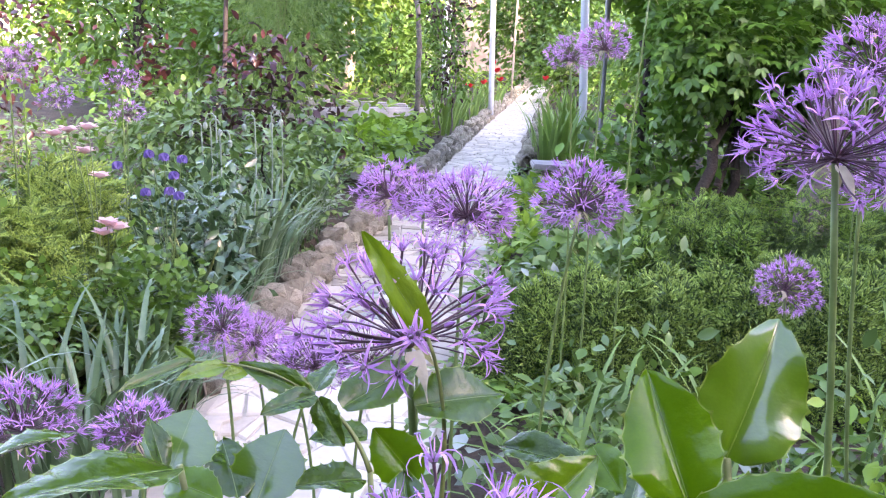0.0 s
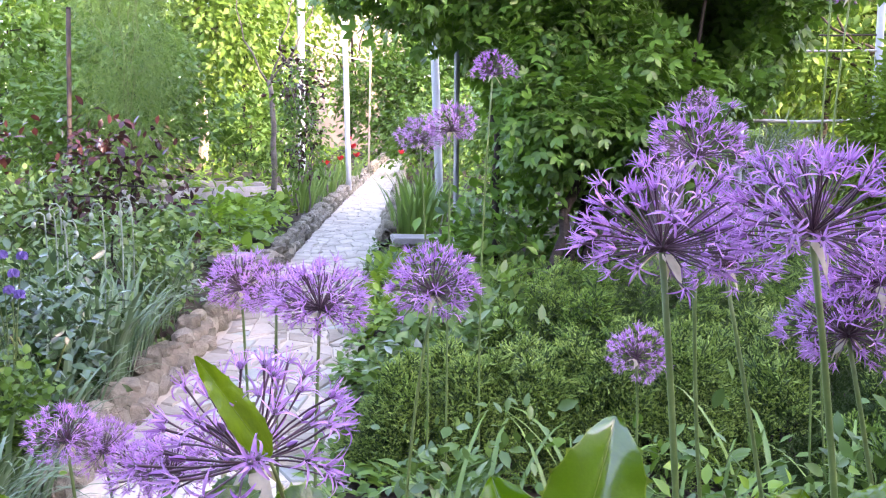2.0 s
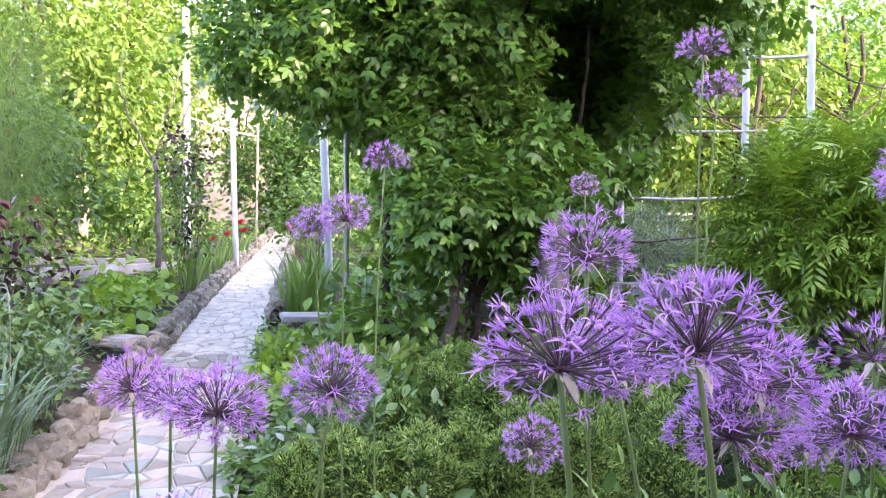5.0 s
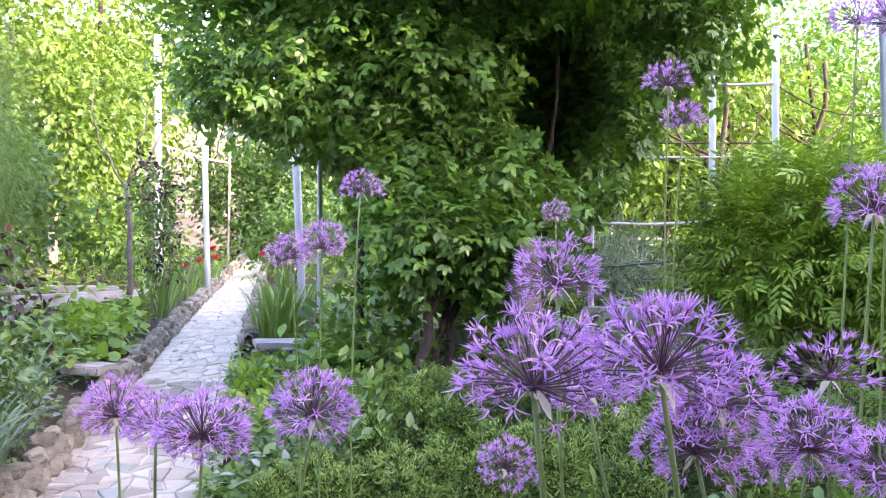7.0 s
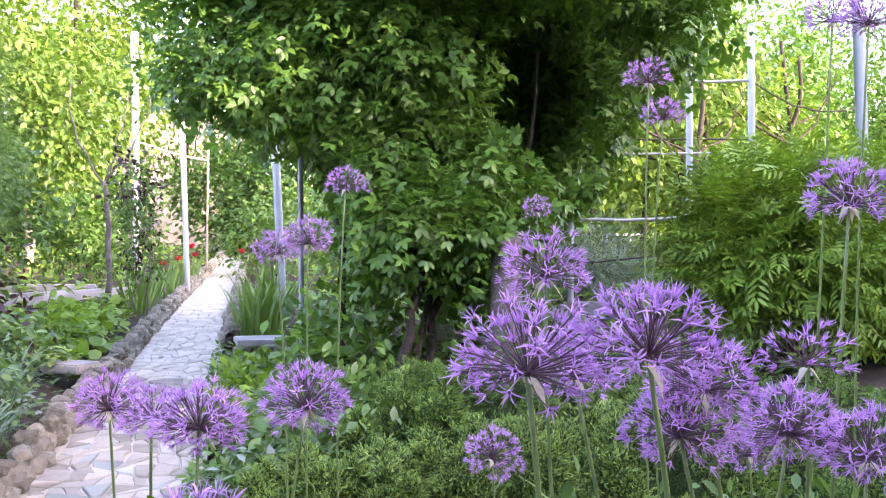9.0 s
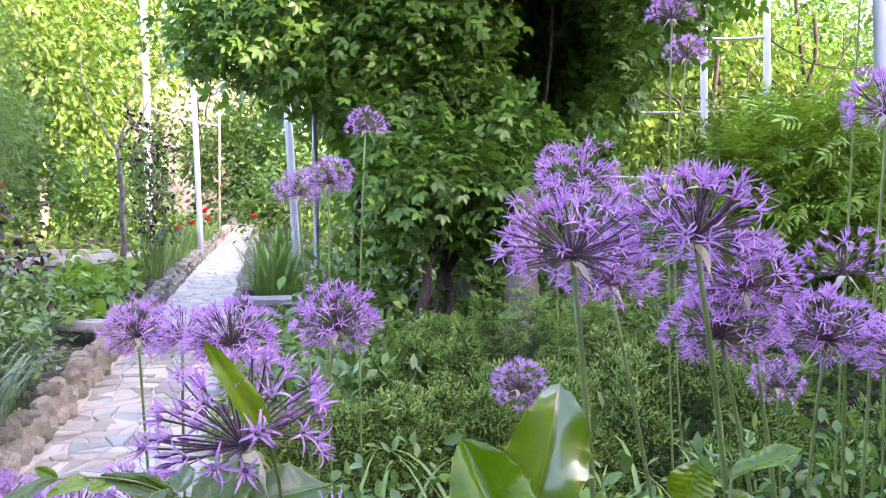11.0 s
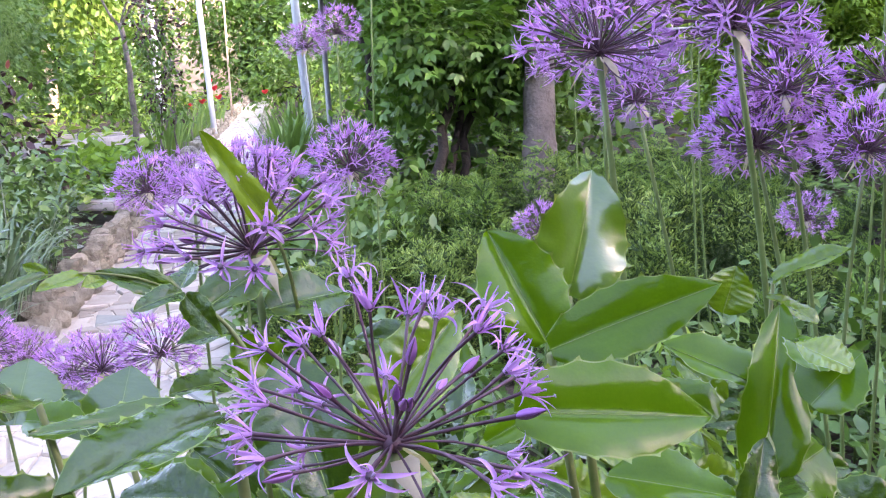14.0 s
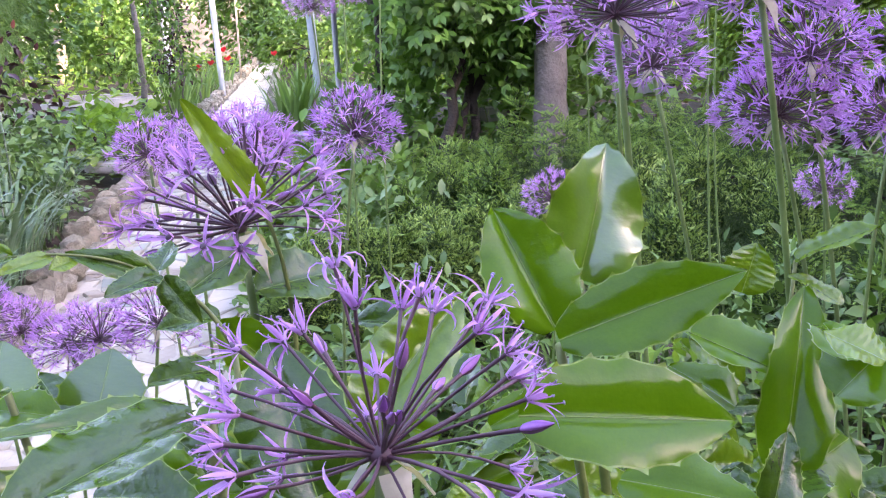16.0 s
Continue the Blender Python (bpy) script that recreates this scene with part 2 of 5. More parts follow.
LEAF = leaf_template((0, 0.24, 0.22, 0), (0, 0.35, 0.65, 1), 0.25, 0.15)
LEAFLO = leaf_template((0, 0.27, 0), (0, 0.45, 1), 0.25, 0.15)
LEAFLONG = leaf_template((0, 0.10, 0.09, 0), (0, 0.3, 0.65, 1), 0.3, 0.3)
LEAFROUND = leaf_template((0, 0.34, 0.42, 0.25, 0), (0, 0.2, 0.5, 0.82, 1), 0.2, 0.1)


def compound(n_pairs, size, lo=LEAFLO):
    """A pinnate leaf: paired leaflets along a stalk of length 1."""
    T, R, S = [], [], []
    for i in range(n_pairs):
        y = 0.25 + 0.62 * i / max(1, n_pairs - 1)
        for s in (-1, 1):
            T.append((0, y, 0)), S.append(size * (1 - 0.25 * abs(i / n_pairs - 0.4)))
            R.append(axes(np.array([s * 1.0, 0.75, -0.12]), np.array([0, 0, 1.0])))
    T.append((0, 0.92, 0)), S.append(size), R.append(axes(np.array([0, 1.0, -0.1]), np.array([0, 0, 1.0])))
    v, f = scatter(lo[0], lo[1], np.array(R), np.array(T, float), np.array(S))
    return v, f


def rand_dirs(n, zmin=-1.0, zmax=1.0):
    z = rng.uniform(zmin, zmax, n)
    a = rng.uniform(0, 2 * np.pi, n)
    r = np.sqrt(1 - z * z)
    return np.stack([r * np.cos(a), r * np.sin(a), z], -1)


def foliage(blobs, n, size, template, clumps=26, spread=0.22, up=0.6, shell=0.55, droop=0.3):
    """Leaves in clumps through ellipsoids (centre, radii): vertices and faces."""
    vol = np.array([np.prod(b[1]) ** (2 / 3) for b in blobs])
    V, F, off = [], [], 0
    for (c, r), w in zip(blobs, vol / vol.sum()):
        k = max(8, int(n * w))
        c, r = np.array(c, float), np.array(r, float)
        cc = rand_dirs(clumps) * rng.uniform(shell, 1.0, (clumps, 1)) ** 0.7
        pick = rng.integers(0, clumps, k)
        p = cc[pick] + rng.normal(0, spread, (k, 3))
        out = unit(p * 1.0)
        pos = c + p * r
        d = unit(out + rng.normal(0, 0.7, (k, 3)) + np.array([0, 0, -droop]))
        nrm = unit(out * (1 - up) + np.array([0, 0, up]) + rng.normal(0, 0.35, (k, 3)))
        v, f = scatter(template[0], template[1], axes(d, nrm), pos, size * rng.uniform(0.6, 1.25, k))
        V.append(v), F.append(f + off)
        off += len(v)
    return np.concatenate(V), np.concatenate(F)


def limbs(base, blobs, r0, r1, per=3, sides=6):
    """Boughs from a base into the ellipsoids, each (vertices, faces)."""
    made = []
    for c, r in blobs:
        for _ in range(per):
            e = np.array(c) + rand_dirs(1)[0] * np.array(r) * rng.uniform(0.3, 0.85)
            s = np.array(base) + np.array([0, 0, rng.uniform(0, 0.35)])
            p = bend(s, e, (0, 0, 0.08 * np.linalg.norm(e - s)), 9, 0.02 * np.linalg.norm(e - s))
            made.append(tube(p, np.linspace(r0, r1, 9), sides))
    return made


def ground_z(x, y):
    y = np.minimum(y, 22.0)
    z = 0.035 * (y - 2.0)
    return z + 0.07 * np.clip(x - 0.35, 0, 3.0) * np.clip((y - 1.5) / 2.0, 0, 1) + np.where(x < -0.75, 0.07, 0.0)


PATH_Y = np.array([-4, 0, 3, 6, 8, 11, 16, 24, 40.0])
PATH_X = np.array([-0.42, -0.38, -0.30, -0.25, -0.20, -0.11, 0.04, 0.31, 0.9])


def path_w(y):
    return np.interp(y, [0, 3, 6, 9, 12, 16, 20, 30], [0.27, 0.26, 0.235, 0.225, 0.20, 0.175, 0.15, 0.15])


def path_x(y):
    return np.interp(y, PATH_Y, PATH_X)


# ---- ground ----
gx = np.concatenate([[-400, -120, -50, -25], np.arange(-14, 14.01, 0.25), [25, 50, 120, 400]])
gy = np.concatenate([[-400, -100, -30, -12], np.arange(-5, 26.01, 0.25), [35, 60, 120, 400]])
GX, GY = np.meshgrid(gx, gy, indexing="ij")
GZ = ground_z(GX, GY) + 0.012 * np.sin(GX * 5.1 + GY * 2.3) * np.cos(GY * 4.3) - 0.02
on_path = np.abs(GX - path_x(GY)) < 0.34
GZ = np.where(on_path, 0.035 * (np.minimum(GY, 22) - 2) - 0.045, GZ)
ii, jj = np.meshgrid(np.arange(len(gx) - 1), np.arange(len(gy) - 1), indexing="ij")
w_ = len(gy)
gf = np.stack([ii * w_ + jj, (ii + 1) * w_ + jj, (ii + 1) * w_ + jj + 1, ii * w_ + jj + 1], -1).reshape(-1, 4)
ground = new("ground", mesh_data("ground", [(np.stack([GX, GY, GZ], -1).reshape(-1, 3), gf, M_SOIL)]))
tagged(ground, "dark crumbly garden soil under the planted beds", "ground", kind="structure")

# unseen plain wall, added beside the garden to keep evening sun off the beds
hv = np.array([(x, y, z) for x in (7.5, 7.9) for y in (-14, 7.2) for z in (-0.5, 5.2)], float)
hf = [[0, 1, 3, 2], [4, 6, 7, 5], [0, 4, 5, 1], [2, 3, 7, 6], [1, 5, 7, 3], [0, 2, 6, 4]]
tagged(new("wall_east", mesh_data("wall_east", [(hv, hf, M_WALL)], False)), "plain pale stucco wall added out of view to shade the beds", "wall", kind="structure")


# unseen dark walls added behind and beside the camera to cut skylight and reflections
for name, x0, x1, top in (("wall_south", -0.6, 7.4, 5.0), ("wall_south_low", -14, -0.602, 4.2)):
    sv = np.array([(x, y, z) for x in (x0, x1) for y in (-4.2, -4.0) for z in (-0.5, top)], float)
    tagged(new(name, mesh_data(name, [(sv, hf, M_BARK)], False)), "plain dark wall added out of view to cut skylight and reflections", "wall", kind="structure")
sv = np.array([(x, y, z) for x in (-5.6, -5.4) for y in (-3.99, 4.5) for z in (-0.5, 2.9)], float)
tagged(new("wall_west", mesh_data("wall_west", [(sv, hf, M_BARK)], False)), "plain dark wall added out of view to cut skylight and reflections", "wall", kind="structure")


# ---- path ----
path = new("path")
tagged(path, "crazy-paved path of pale flat stones set in mortar", "path", kind="structure")
ys = np.arange(0.6, 26, 0.4)
bedv, bedf = [], []
for i, y in enumerate(ys):
    for s in (-0.36, -0.12, 0.12, 0.36):
        bedv.append((path_x(y) + s / 0.31 * path_w(y), y, 0.035 * (min(y, 22) - 2) - 0.005))
    if i:
        for k in range(3):
            bedf.append([(i - 1) * 4 + k, (i - 1) * 4 + k + 1, i * 4 + k + 1, i * 4 + k])
part("mortar_bed", mesh_data("mortar_bed", [(bedv, bedf, M_MORTAR)]), path)


def flag_polys(y0, y1):
    """Irregular paving pieces: a shaken grid, some cells split, each drawn in from its joint."""
    rows = int((y1 - y0) / 0.105)
    cols = 6
    g = np.zeros((rows + 1, cols + 1, 2))
    for i in range(rows + 1):
        for j in range(cols + 1):
            y = y0 + (y1 - y0) * i / rows + rng.uniform(-0.048, 0.048)
            jx = 0.0 if j in (0, cols) else rng.uniform(-0.043, 0.043)
            g[i, j] = ((j / cols - 0.5) * 0.64 + jx + (rng.uniform(-0.015, 0.015) if jx == 0 else 0), y)
    polys = []
    for i in range(rows):
        for j in range(cols):
            q = [g[i, j], g[i, j + 1], g[i + 1, j + 1], g[i + 1, j]]
            u = rng.random()
            if u < 0.25:
                polys += [[q[0], q[1], q[2]], [q[0], q[2], q[3]]]
            elif u < 0.4:
                a, b = (q[0] + q[1]) / 2 + rng.normal(0, 0.012, 2), (q[2] + q[3]) / 2 + rng.normal(0, 0.012, 2)
                polys += [[q[0], a, b, q[3]], [a, q[1], q[2], b]]
            else:
                m = (q[1] + q[2]) / 2 + rng.normal(0, 0.018, 2)
                polys.append([q[0], q[1], m, q[2], q[3]])
    return polys


def flag_solid(p):
    p = np.array(p)
    c = p.mean(0)
    r = np.linalg.norm(p - c, axis=1, keepdims=True)
    p = c + (p - c) * np.clip((r - 0.0062) / r, 0.3, 1)
    n = len(p)
    lift = rng.uniform(-0.002, 0.005)
    tilt = rng.normal(0, 0.012, 2)
    inner = c + (p - c) * 0.93
    vs = []
    for ring, dz in ((p, -0.02), (p, -0.003), (inner, 0.002)):
        for x, y in ring:
            vs.append((x / 0.31 * path_w(y) + path_x(y), y, 0.035 * (min(y, 22) - 2) + lift + dz + tilt @ (np.array([x, y]) - c)))
    fs = [[k, (k + 1) % n, n + (k + 1) % n, n + k] for k in range(n)] + [[n + k, n + (k + 1) % n, 2 * n + (k + 1) % n, 2 * n + k] for k in range(n)]
    return vs, fs + [list(range(2 * n, 3 * n))]


far_chunks = []
for p in flag_polys(0.8, 25.0):
    v, f = flag_solid(p)
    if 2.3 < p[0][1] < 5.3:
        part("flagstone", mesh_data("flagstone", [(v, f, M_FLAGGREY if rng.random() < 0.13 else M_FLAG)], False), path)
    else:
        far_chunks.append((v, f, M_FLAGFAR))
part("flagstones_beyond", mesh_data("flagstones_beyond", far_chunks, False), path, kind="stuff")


# edging of rough stones
def rough_stone(seed):
    r = np.random.default_rng(seed)
    bm = bmesh.new()
    bmesh.ops.create_icosphere(bm, subdivisions=2, radius=1.0)
    for v in bm.verts:
        c = v.co.copy()
        m = max(abs(c.x), abs(c.y), abs(c.z))
        v.co = c * (0.25 + 0.75 / m * 0.72)
        v.co += noise.noise_vector(c * 1.6 + Vector((seed * 3.1, 0, 0))) * 0.36
        v.co += noise.noise_vector(c * 3.5 + Vector((seed, 7, 0))) * 0.10
    me = bpy.data.meshes.new("stone")
    bm.to_mesh(me)
    bm.free()
    me.materials.append(M_STONE)
    return me


STONES = [rough_stone(s) for s in range(7)]


def edging(name, side, y0, y1, label, h):
    e = tagged(new(name), label, "stone edging", kind="structure")
    cv, cf = [], []
    for i, q in enumerate(np.arange(y0, y1, 0.12)):
        z = 0.035 * (min(q, 22) - 2)
        for dx, dz in ((-0.05, -0.03), (-0.035, h * 0.50), (0.0, h * 0.60), (0.03, h * 0.50), (0.04, -0.03)):
            cv.append((path_x(q) + side * (path_w(q) + 0.075) + dx + rng.normal(0, 0.007), q, z + dz + rng.normal(0, 0.008)))
        if i:
            cf += [[5 * i - 5 + k, 5 * i - 4 + k, 5 * i + 1 + k, 5 * i + k] for k in range(4)]
    part("mortar_core", mesh_data("mortar_core", [(cv, cf, M_CORE)]), e)
    y = y0
    while y < y1:
        grow = 1.0 if y < 14 else 1.4
        ly = rng.uniform(0.028, 0.068) * grow
        for layer in (0, 1):
            if layer and rng.random() < 0.12:
                continue
            hz = h * (rng.uniform(0.30, 0.42) if layer == 0 else rng.uniform(0.20, 0.38))
            x = path_x(y) + side * (path_w(y) + 0.045 + 0.035 * layer) + rng.normal(0, 0.010)
            z = 0.035 * (min(y, 22) - 2) - 0.01 + hz * 0.75 + layer * h * 0.55
            m = Matrix.LocRotScale((x, y + ly + layer * ly * rng.uniform(0.4, 1.2), z), Euler((rng.normal(0, 0.22), rng.normal(0, 0.16), rng.normal(0, 0.25))), (rng.uniform(0.036, 0.056), ly * rng.uniform(0.82, 0.98), hz))
            part("stone", STONES[rng.integers(0, 7)], e, m)
        y += ly * 2.05
    return e


edging("edging_left", -1, 2.15, 21, "low edging of rough grey-brown field stones along the path", 0.125)
edging("edging_right", 1, 6.7, 19, "low edging of rough dark field stones along the path", 0.13)


# ---- alliums ----
def tepal_chunk(n_seg, length, width, curl, spread, z0):
    """Six narrow petals of a star, round +z at height z0."""
    V, F, off = [], [], 0
    for k in range(6):
        a = k * math.pi / 3 + rng.normal(0, 0.12)
        ln, cu, sp = length * rng.uniform(0.85, 1.15), curl * rng.uniform(-0.6, 2.0), spread * rng.uniform(0.55, 1.35)
        r, z, th = 0.0012, z0, math.pi / 2 - sp
        rows = []
        side = np.array([-math.sin(a), math.cos(a), 0])
        bias = rng.normal(0, 0.4)
        for i in range(n_seg + 1):
            u = i / n_seg
            w = width * (0.55 + 1.2 * u * (1 - u)) * (1 - u ** 3 * 0.9)
            c = np.array([math.cos(a) * r, math.sin(a) * r, z]) + side * bias * length * u * u * 0.6
            nrm = np.array([-math.cos(a) * math.sin(th), -math.sin(a) * math.sin(th), math.cos(th)])
            V += [c - side * w + nrm * w * 0.5, c, c + side * w + nrm * w * 0.5]
            rows.append(off + 3 * i)
            r += math.cos(th) * ln / n_seg
            z += math.sin(th) * ln / n_seg
            th -= cu / n_seg
        off += 3 * (n_seg + 1)
        for p, q in zip(rows, rows[1:]):
            F += [[p, p + 1, q + 1, q], [p + 1, p + 2, q + 2, q + 1]]
    return V, F


def floret(kind, reach, detail):
    """A floret on its stalk along +z: an open star, or a closed bud."""
    sides = 6 if detail > 1 else 4
    sway = rng.normal(0, 0.03 * reach, 2)
    stalk = bend((0, 0, 0.002), (0, 0, reach), (sway[0], sway[1], 0), 5)
    fat = rng.uniform(0.00048, 0.00062)
    sv, sf = tube(stalk, np.array([fat, fat, fat, fat, fat * 1.35]), sides, False)
    ch = [(sv, sf, M_PEDICEL)]
    if kind == "bud":
        prof = [(0.0, 0.0006), (0.0012, 0.0014), (0.0034, 0.0019), (0.006, 0.0016), (0.0080, 0.0009), (0.0098, 0.0002)]
        n = 12
        V, F, G = [], [], []
        for i, (z, r) in enumerate(prof):
            for k in range(n):
                rr = r * (1.0 if k % 2 == 0 else 0.72)
                t = k * 2 * math.pi / n + z * 40
                V.append((rr * math.cos(t), rr * math.sin(t), reach + z))
        for i in range(len(prof) - 1):
            for k in range(n):
                (F if k % 4 < 3 else G).append([i * n + k, i * n + (k + 1) % n, (i + 1) * n + (k + 1) % n, (i + 1) * n + k])
        return mesh_data("floret_bud", ch + [(V, F, M_BUD), (V, G, M_PEDICEL)])
    seg = 6 if detail > 1 else 4
    V, F = tepal_chunk(seg, rng.uniform(0.0125, 0.0158), 0.00102 if detail > 1 else 0.00100, rng.uniform(0.9, 2.6) if kind == "open" else rng.uniform(-0.5, 0.3), rng.uniform(0.45, 0.95) if kind == "open" else 0.40, reach)
    ch.append((V, F, M_TEPAL))
    # ovary
    ov, of = [], []
    for i, (z, r) in enumerate(((-0.0004, 0.0008), (0.001, 0.0017), (0.0026, 0.0013), (0.0036, 0.0003))):
        ov += [(r * math.cos(k * math.pi / 3), r * math.sin(k * math.pi / 3), reach + z) for k in range(6)]
        if i:
            of += [[(i - 1) * 6 + k, (i - 1) * 6 + (k + 1) % 6, i * 6 + (k + 1) % 6, i * 6 + k] for k in range(6)]
    ch.append((ov, of, M_OVARY))
    # stamens
    for k in range(6):
        a = (k + 0.5) * math.pi / 3
        t = np.array([math.cos(a), math.sin(a), 0])
        e = t * rng.uniform(0.003, 0.0055) + np.array([0, 0, reach + rng.uniform(0.007, 0.0105)])
        v, f = tube(bend(t * 0.001 + np.array([0, 0, reach + 0.001]), e, t * 0.0006, 4), (0.0004, 0.0003, 0.00025, 0.0002), 3, False)
        ch.append((v, f, M_TEPAL))
        if detail > 1:
            v2, f2 = tube(np.array([e - t * 0.0007, e, e + t * 0.0007]), (0.0002, 0.00042, 0.0002), 4)
            ch.append((v2, f2, M_ANTHER))
    return mesh_data("floret", ch)


OPEN = [floret("open", r, 1) for r in np.linspace(0.043, 0.057, 14)]
HALF = [floret("half", r, 1) for r in np.linspace(0.042, 0.052, 5)]
BUDS = [floret("bud", r, 1) for r in np.linspace(0.036, 0.050, 6)]
OPEN_FINE = [floret("open", r, 2) for r in np.linspace(0.043, 0.056, 16)]
HALF_FINE = [floret("half", r, 2) for r in np.linspace(0.040, 0.050, 5)]
BUDS_FINE = [floret("bud", r, 2) for r in np.linspace(0.030, 0.044, 8)]


def hub_data():
    bm = bmesh.new()
    bmesh.ops.create_icosphere(bm, subdivisions=2, radius=0.0040)
    for p in bm.faces:
        p.smooth = True
    for v in bm.verts:
        v.co.z *= 0.85
        v.co *= 1 + 0.18 * noise.noise(v.co * 600)
    me = bpy.data.meshes.new("flower_head")
    bm.to_mesh(me)
    bm.free()
    me.materials.append(M_PEDICEL)
    return me


HUB = hub_data()


def spathe_data(seed):
    r = np.random.default_rng(seed)
    ch = []
    for k in range(3):
        a = k * 2.1 + r.uniform(-0.4, 0.4)
        t = np.array([math.cos(a), math.sin(a), 0.0])
        s = np.array([-math.sin(a), math.cos(a), 0.0])
        V, F = [], []
        ln = r.uniform(0.022, 0.036)
        for i in range(6):
            u = i / 5
            w = 0.0072 * math.sin(math.pi * (0.18 + 0.82 * u)) * (1.05 - u)
            c = t * (0.004 + ln * 0.55 * u) + np.array([0, 0, -0.004 - ln * 0.75 * u ** 1.4]) + s * r.normal(0, 0.0008)
            V += [c - s * w, c + t * 0.0012, c + s * w]
            if i:
                b = 3 * i
                F += [[b - 3, b - 2, b + 1, b], [b - 2, b - 1, b + 2, b + 1]]
        ch.append((V, F, M_SPATHE))
    return mesh_data("spathe", ch)


SPATHES = [spathe_data(s) for s in range(4)]


def allium(hub, foot, n=95, low=-0.5, size=1.0, buds=0.08, half=0.12, fine=False, tilt=(0, 0), label="", stem_r=0.0024, sag=None, gap=0.22):
    hub = np.array(hub, float)
    base = np.array([hub[0] + foot[0], hub[1] + foot[1], ground_z(hub[0] + foot[0], hub[1] + foot[1]) - 0.03])
    a = thing("allium", base, label or "violet globe allium in full bloom on a tall bare green stem", "flower", "alliums in the bed")
    top = hub - base
    sag = rng.normal(0, 0.022) if sag is None else sag
    sv, sf = tube(bend((0, 0, 0), top - np.array([0, 0, 0.003]), (sag, 0.3 * sag, 0), 12), np.linspace(stem_r * 1.15, stem_r * 0.85, 12), 10)
    part("stem", mesh_data("stem", [(sv, sf, M_STEM)]), a)
    head = part("flower_head", HUB, a, Matrix.LocRotScale(top, Euler((radians(tilt[0]), radians(tilt[1]), rng.uniform(0, 6))), (size,) * 3))
    part("spathe", SPATHES[rng.integers(0, 4)], head, label="papery pale withered bract")
    op, ha, bu = (OPEN_FINE, HALF_FINE, BUDS_FINE) if fine else (OPEN, HALF, BUDS)
    spin = head.matrix_basis.to_3x3().normalized().inverted()
    worn = spin @ Vector((rng.normal(0, 0.25), -1.0, rng.normal(0.15, 0.2))).normalized()
    for i in range(n):
        z = low + (1 - low) * (i + 0.5) / n
        z = min(0.995, max(-0.95, z + rng.normal(0, 0.05)))
        t = i * 2.39996 + rng.normal(0, 0.18)
        r = math.sqrt(1 - z * z)
        d = Vector((r * math.cos(t), r * math.sin(t), z))
        if gap and d.dot(worn) > 0.55 and rng.random() < gap:
            continue
        u = rng.random()
        pool = bu if u < buds else ha if u < buds + half else op
        s = (1.0 if z > -0.1 else 0.85) * rng.uniform(0.92, 1.08)
        q = d.to_track_quat("Z", "Y") @ Euler((0, 0, rng.uniform(0, 6.28))).to_quaternion()
        part("floret", pool[rng.integers(0, len(pool))], head, Matrix.LocRotScale((0, 0, 0), q, (s, s, s)))
    return a


SPARSE = "half-spent violet allium with sparse star florets and dark stalks"
allium((0.114, 0.280, 0.639), (0.01, 0.03), 46, -0.30, 1.0, 0.26, 0.06, True, (-6, 4), SPARSE, 0.0026, gap=0.5)
allium((0.069, 0.506, 0.672), (0.02, 0.03), 54, -0.22, 1.05, 0.10, 0.12, True, (-8, -4), SPARSE, 0.0026)
allium((0.326, 0.653, 0.776), (0.04, 0.0), 92, -0.42, 1.06, 0.16, 0.22, True, (-4, -4), stem_r=0.0027, gap=0.4)
allium((0.418, 0.625, 0.791), (0.06, 0.02), 92, -0.42, 1.06, 0.16, 0.22, True, (-4, 5), stem_r=0.0027, gap=0.4)
allium((0.474, 1.05, 0.839), (0.13, 0.05), 70, -0.4, 1.0)
allium((0.547, 0.776, 0.739), (0.12, 0.03), 110, -0.5, 0.95)
allium((0.534, 0.801, 0.689), (0.10, -0.02), 110, -0.55, 0.95)
allium((0.702, 0.876, 0.671), (0.09, 0.03), 110, -0.55, 1.0)
allium((0.738, 0.787, 0.662), (0.03, 0.02), 90, -0.5, 0.95)
allium((0.749, 0.914, 0.743), (0.0, 0.05), 45, -0.2, 0.9, 0.3, 0.3, label="small violet allium just opening with sparse florets")
allium((0.466, 0.925, 0.733), (0.14, 0.0), 90, -0.45, 0.95)
allium((-0.09, 1.464, 0.619), (0.045, -0.03), 125, -0.65, 1.0, tilt=(-10, -6))
allium((-0.011, 1.254, 0.640), (0.03, 0.02), 70, -0.5, 0.85)
allium((0.054, 1.150, 0.644), (0.012, 0.02), 125, -0.45, 1.05)
allium((0.194, 1.238, 0.653), (-0.01, 0.02), 125, -0.6, 1.05)
allium((0.555, 1.582, 0.494), (-0.03, 0.02), 110, -0.85, 0.9, tilt=(-25, 0), label="small round violet allium low above the juniper")
allium((1.053, 1.554, 0.487), (0.03, 0.02), 90, -0.7, 0.9, label="shaded violet allium low above the bed")
allium((0.363, 2.265, 1.014), (0.0, 0.0), 75, -0.15, 0.9, 0.2, 0.45, label="tall violet allium half open on a long stem")
allium((0.259, 2.09, 0.878), (0.012, 0.02), 95, -0.4, 1.0)
allium((0.195, 2.192, 0.853), (0.03, 0.02), 90, -0.4, 0.95)
allium((1.046, 2.011, 1.266), (0.03, 0.0), 80, -0.1, 0.98, 0.25, 0.5, label="tall violet allium half open on a long stem")
allium((1.147, 2.143, 1.200), (0.03, 0.0), 80, -0.2, 0.95, 0.2, 0.45, label="tall violet allium half open on a long stem")
allium((0.843, 0.971, 0.935), (-0.02, 0.03), 90, -0.35, 0.95)
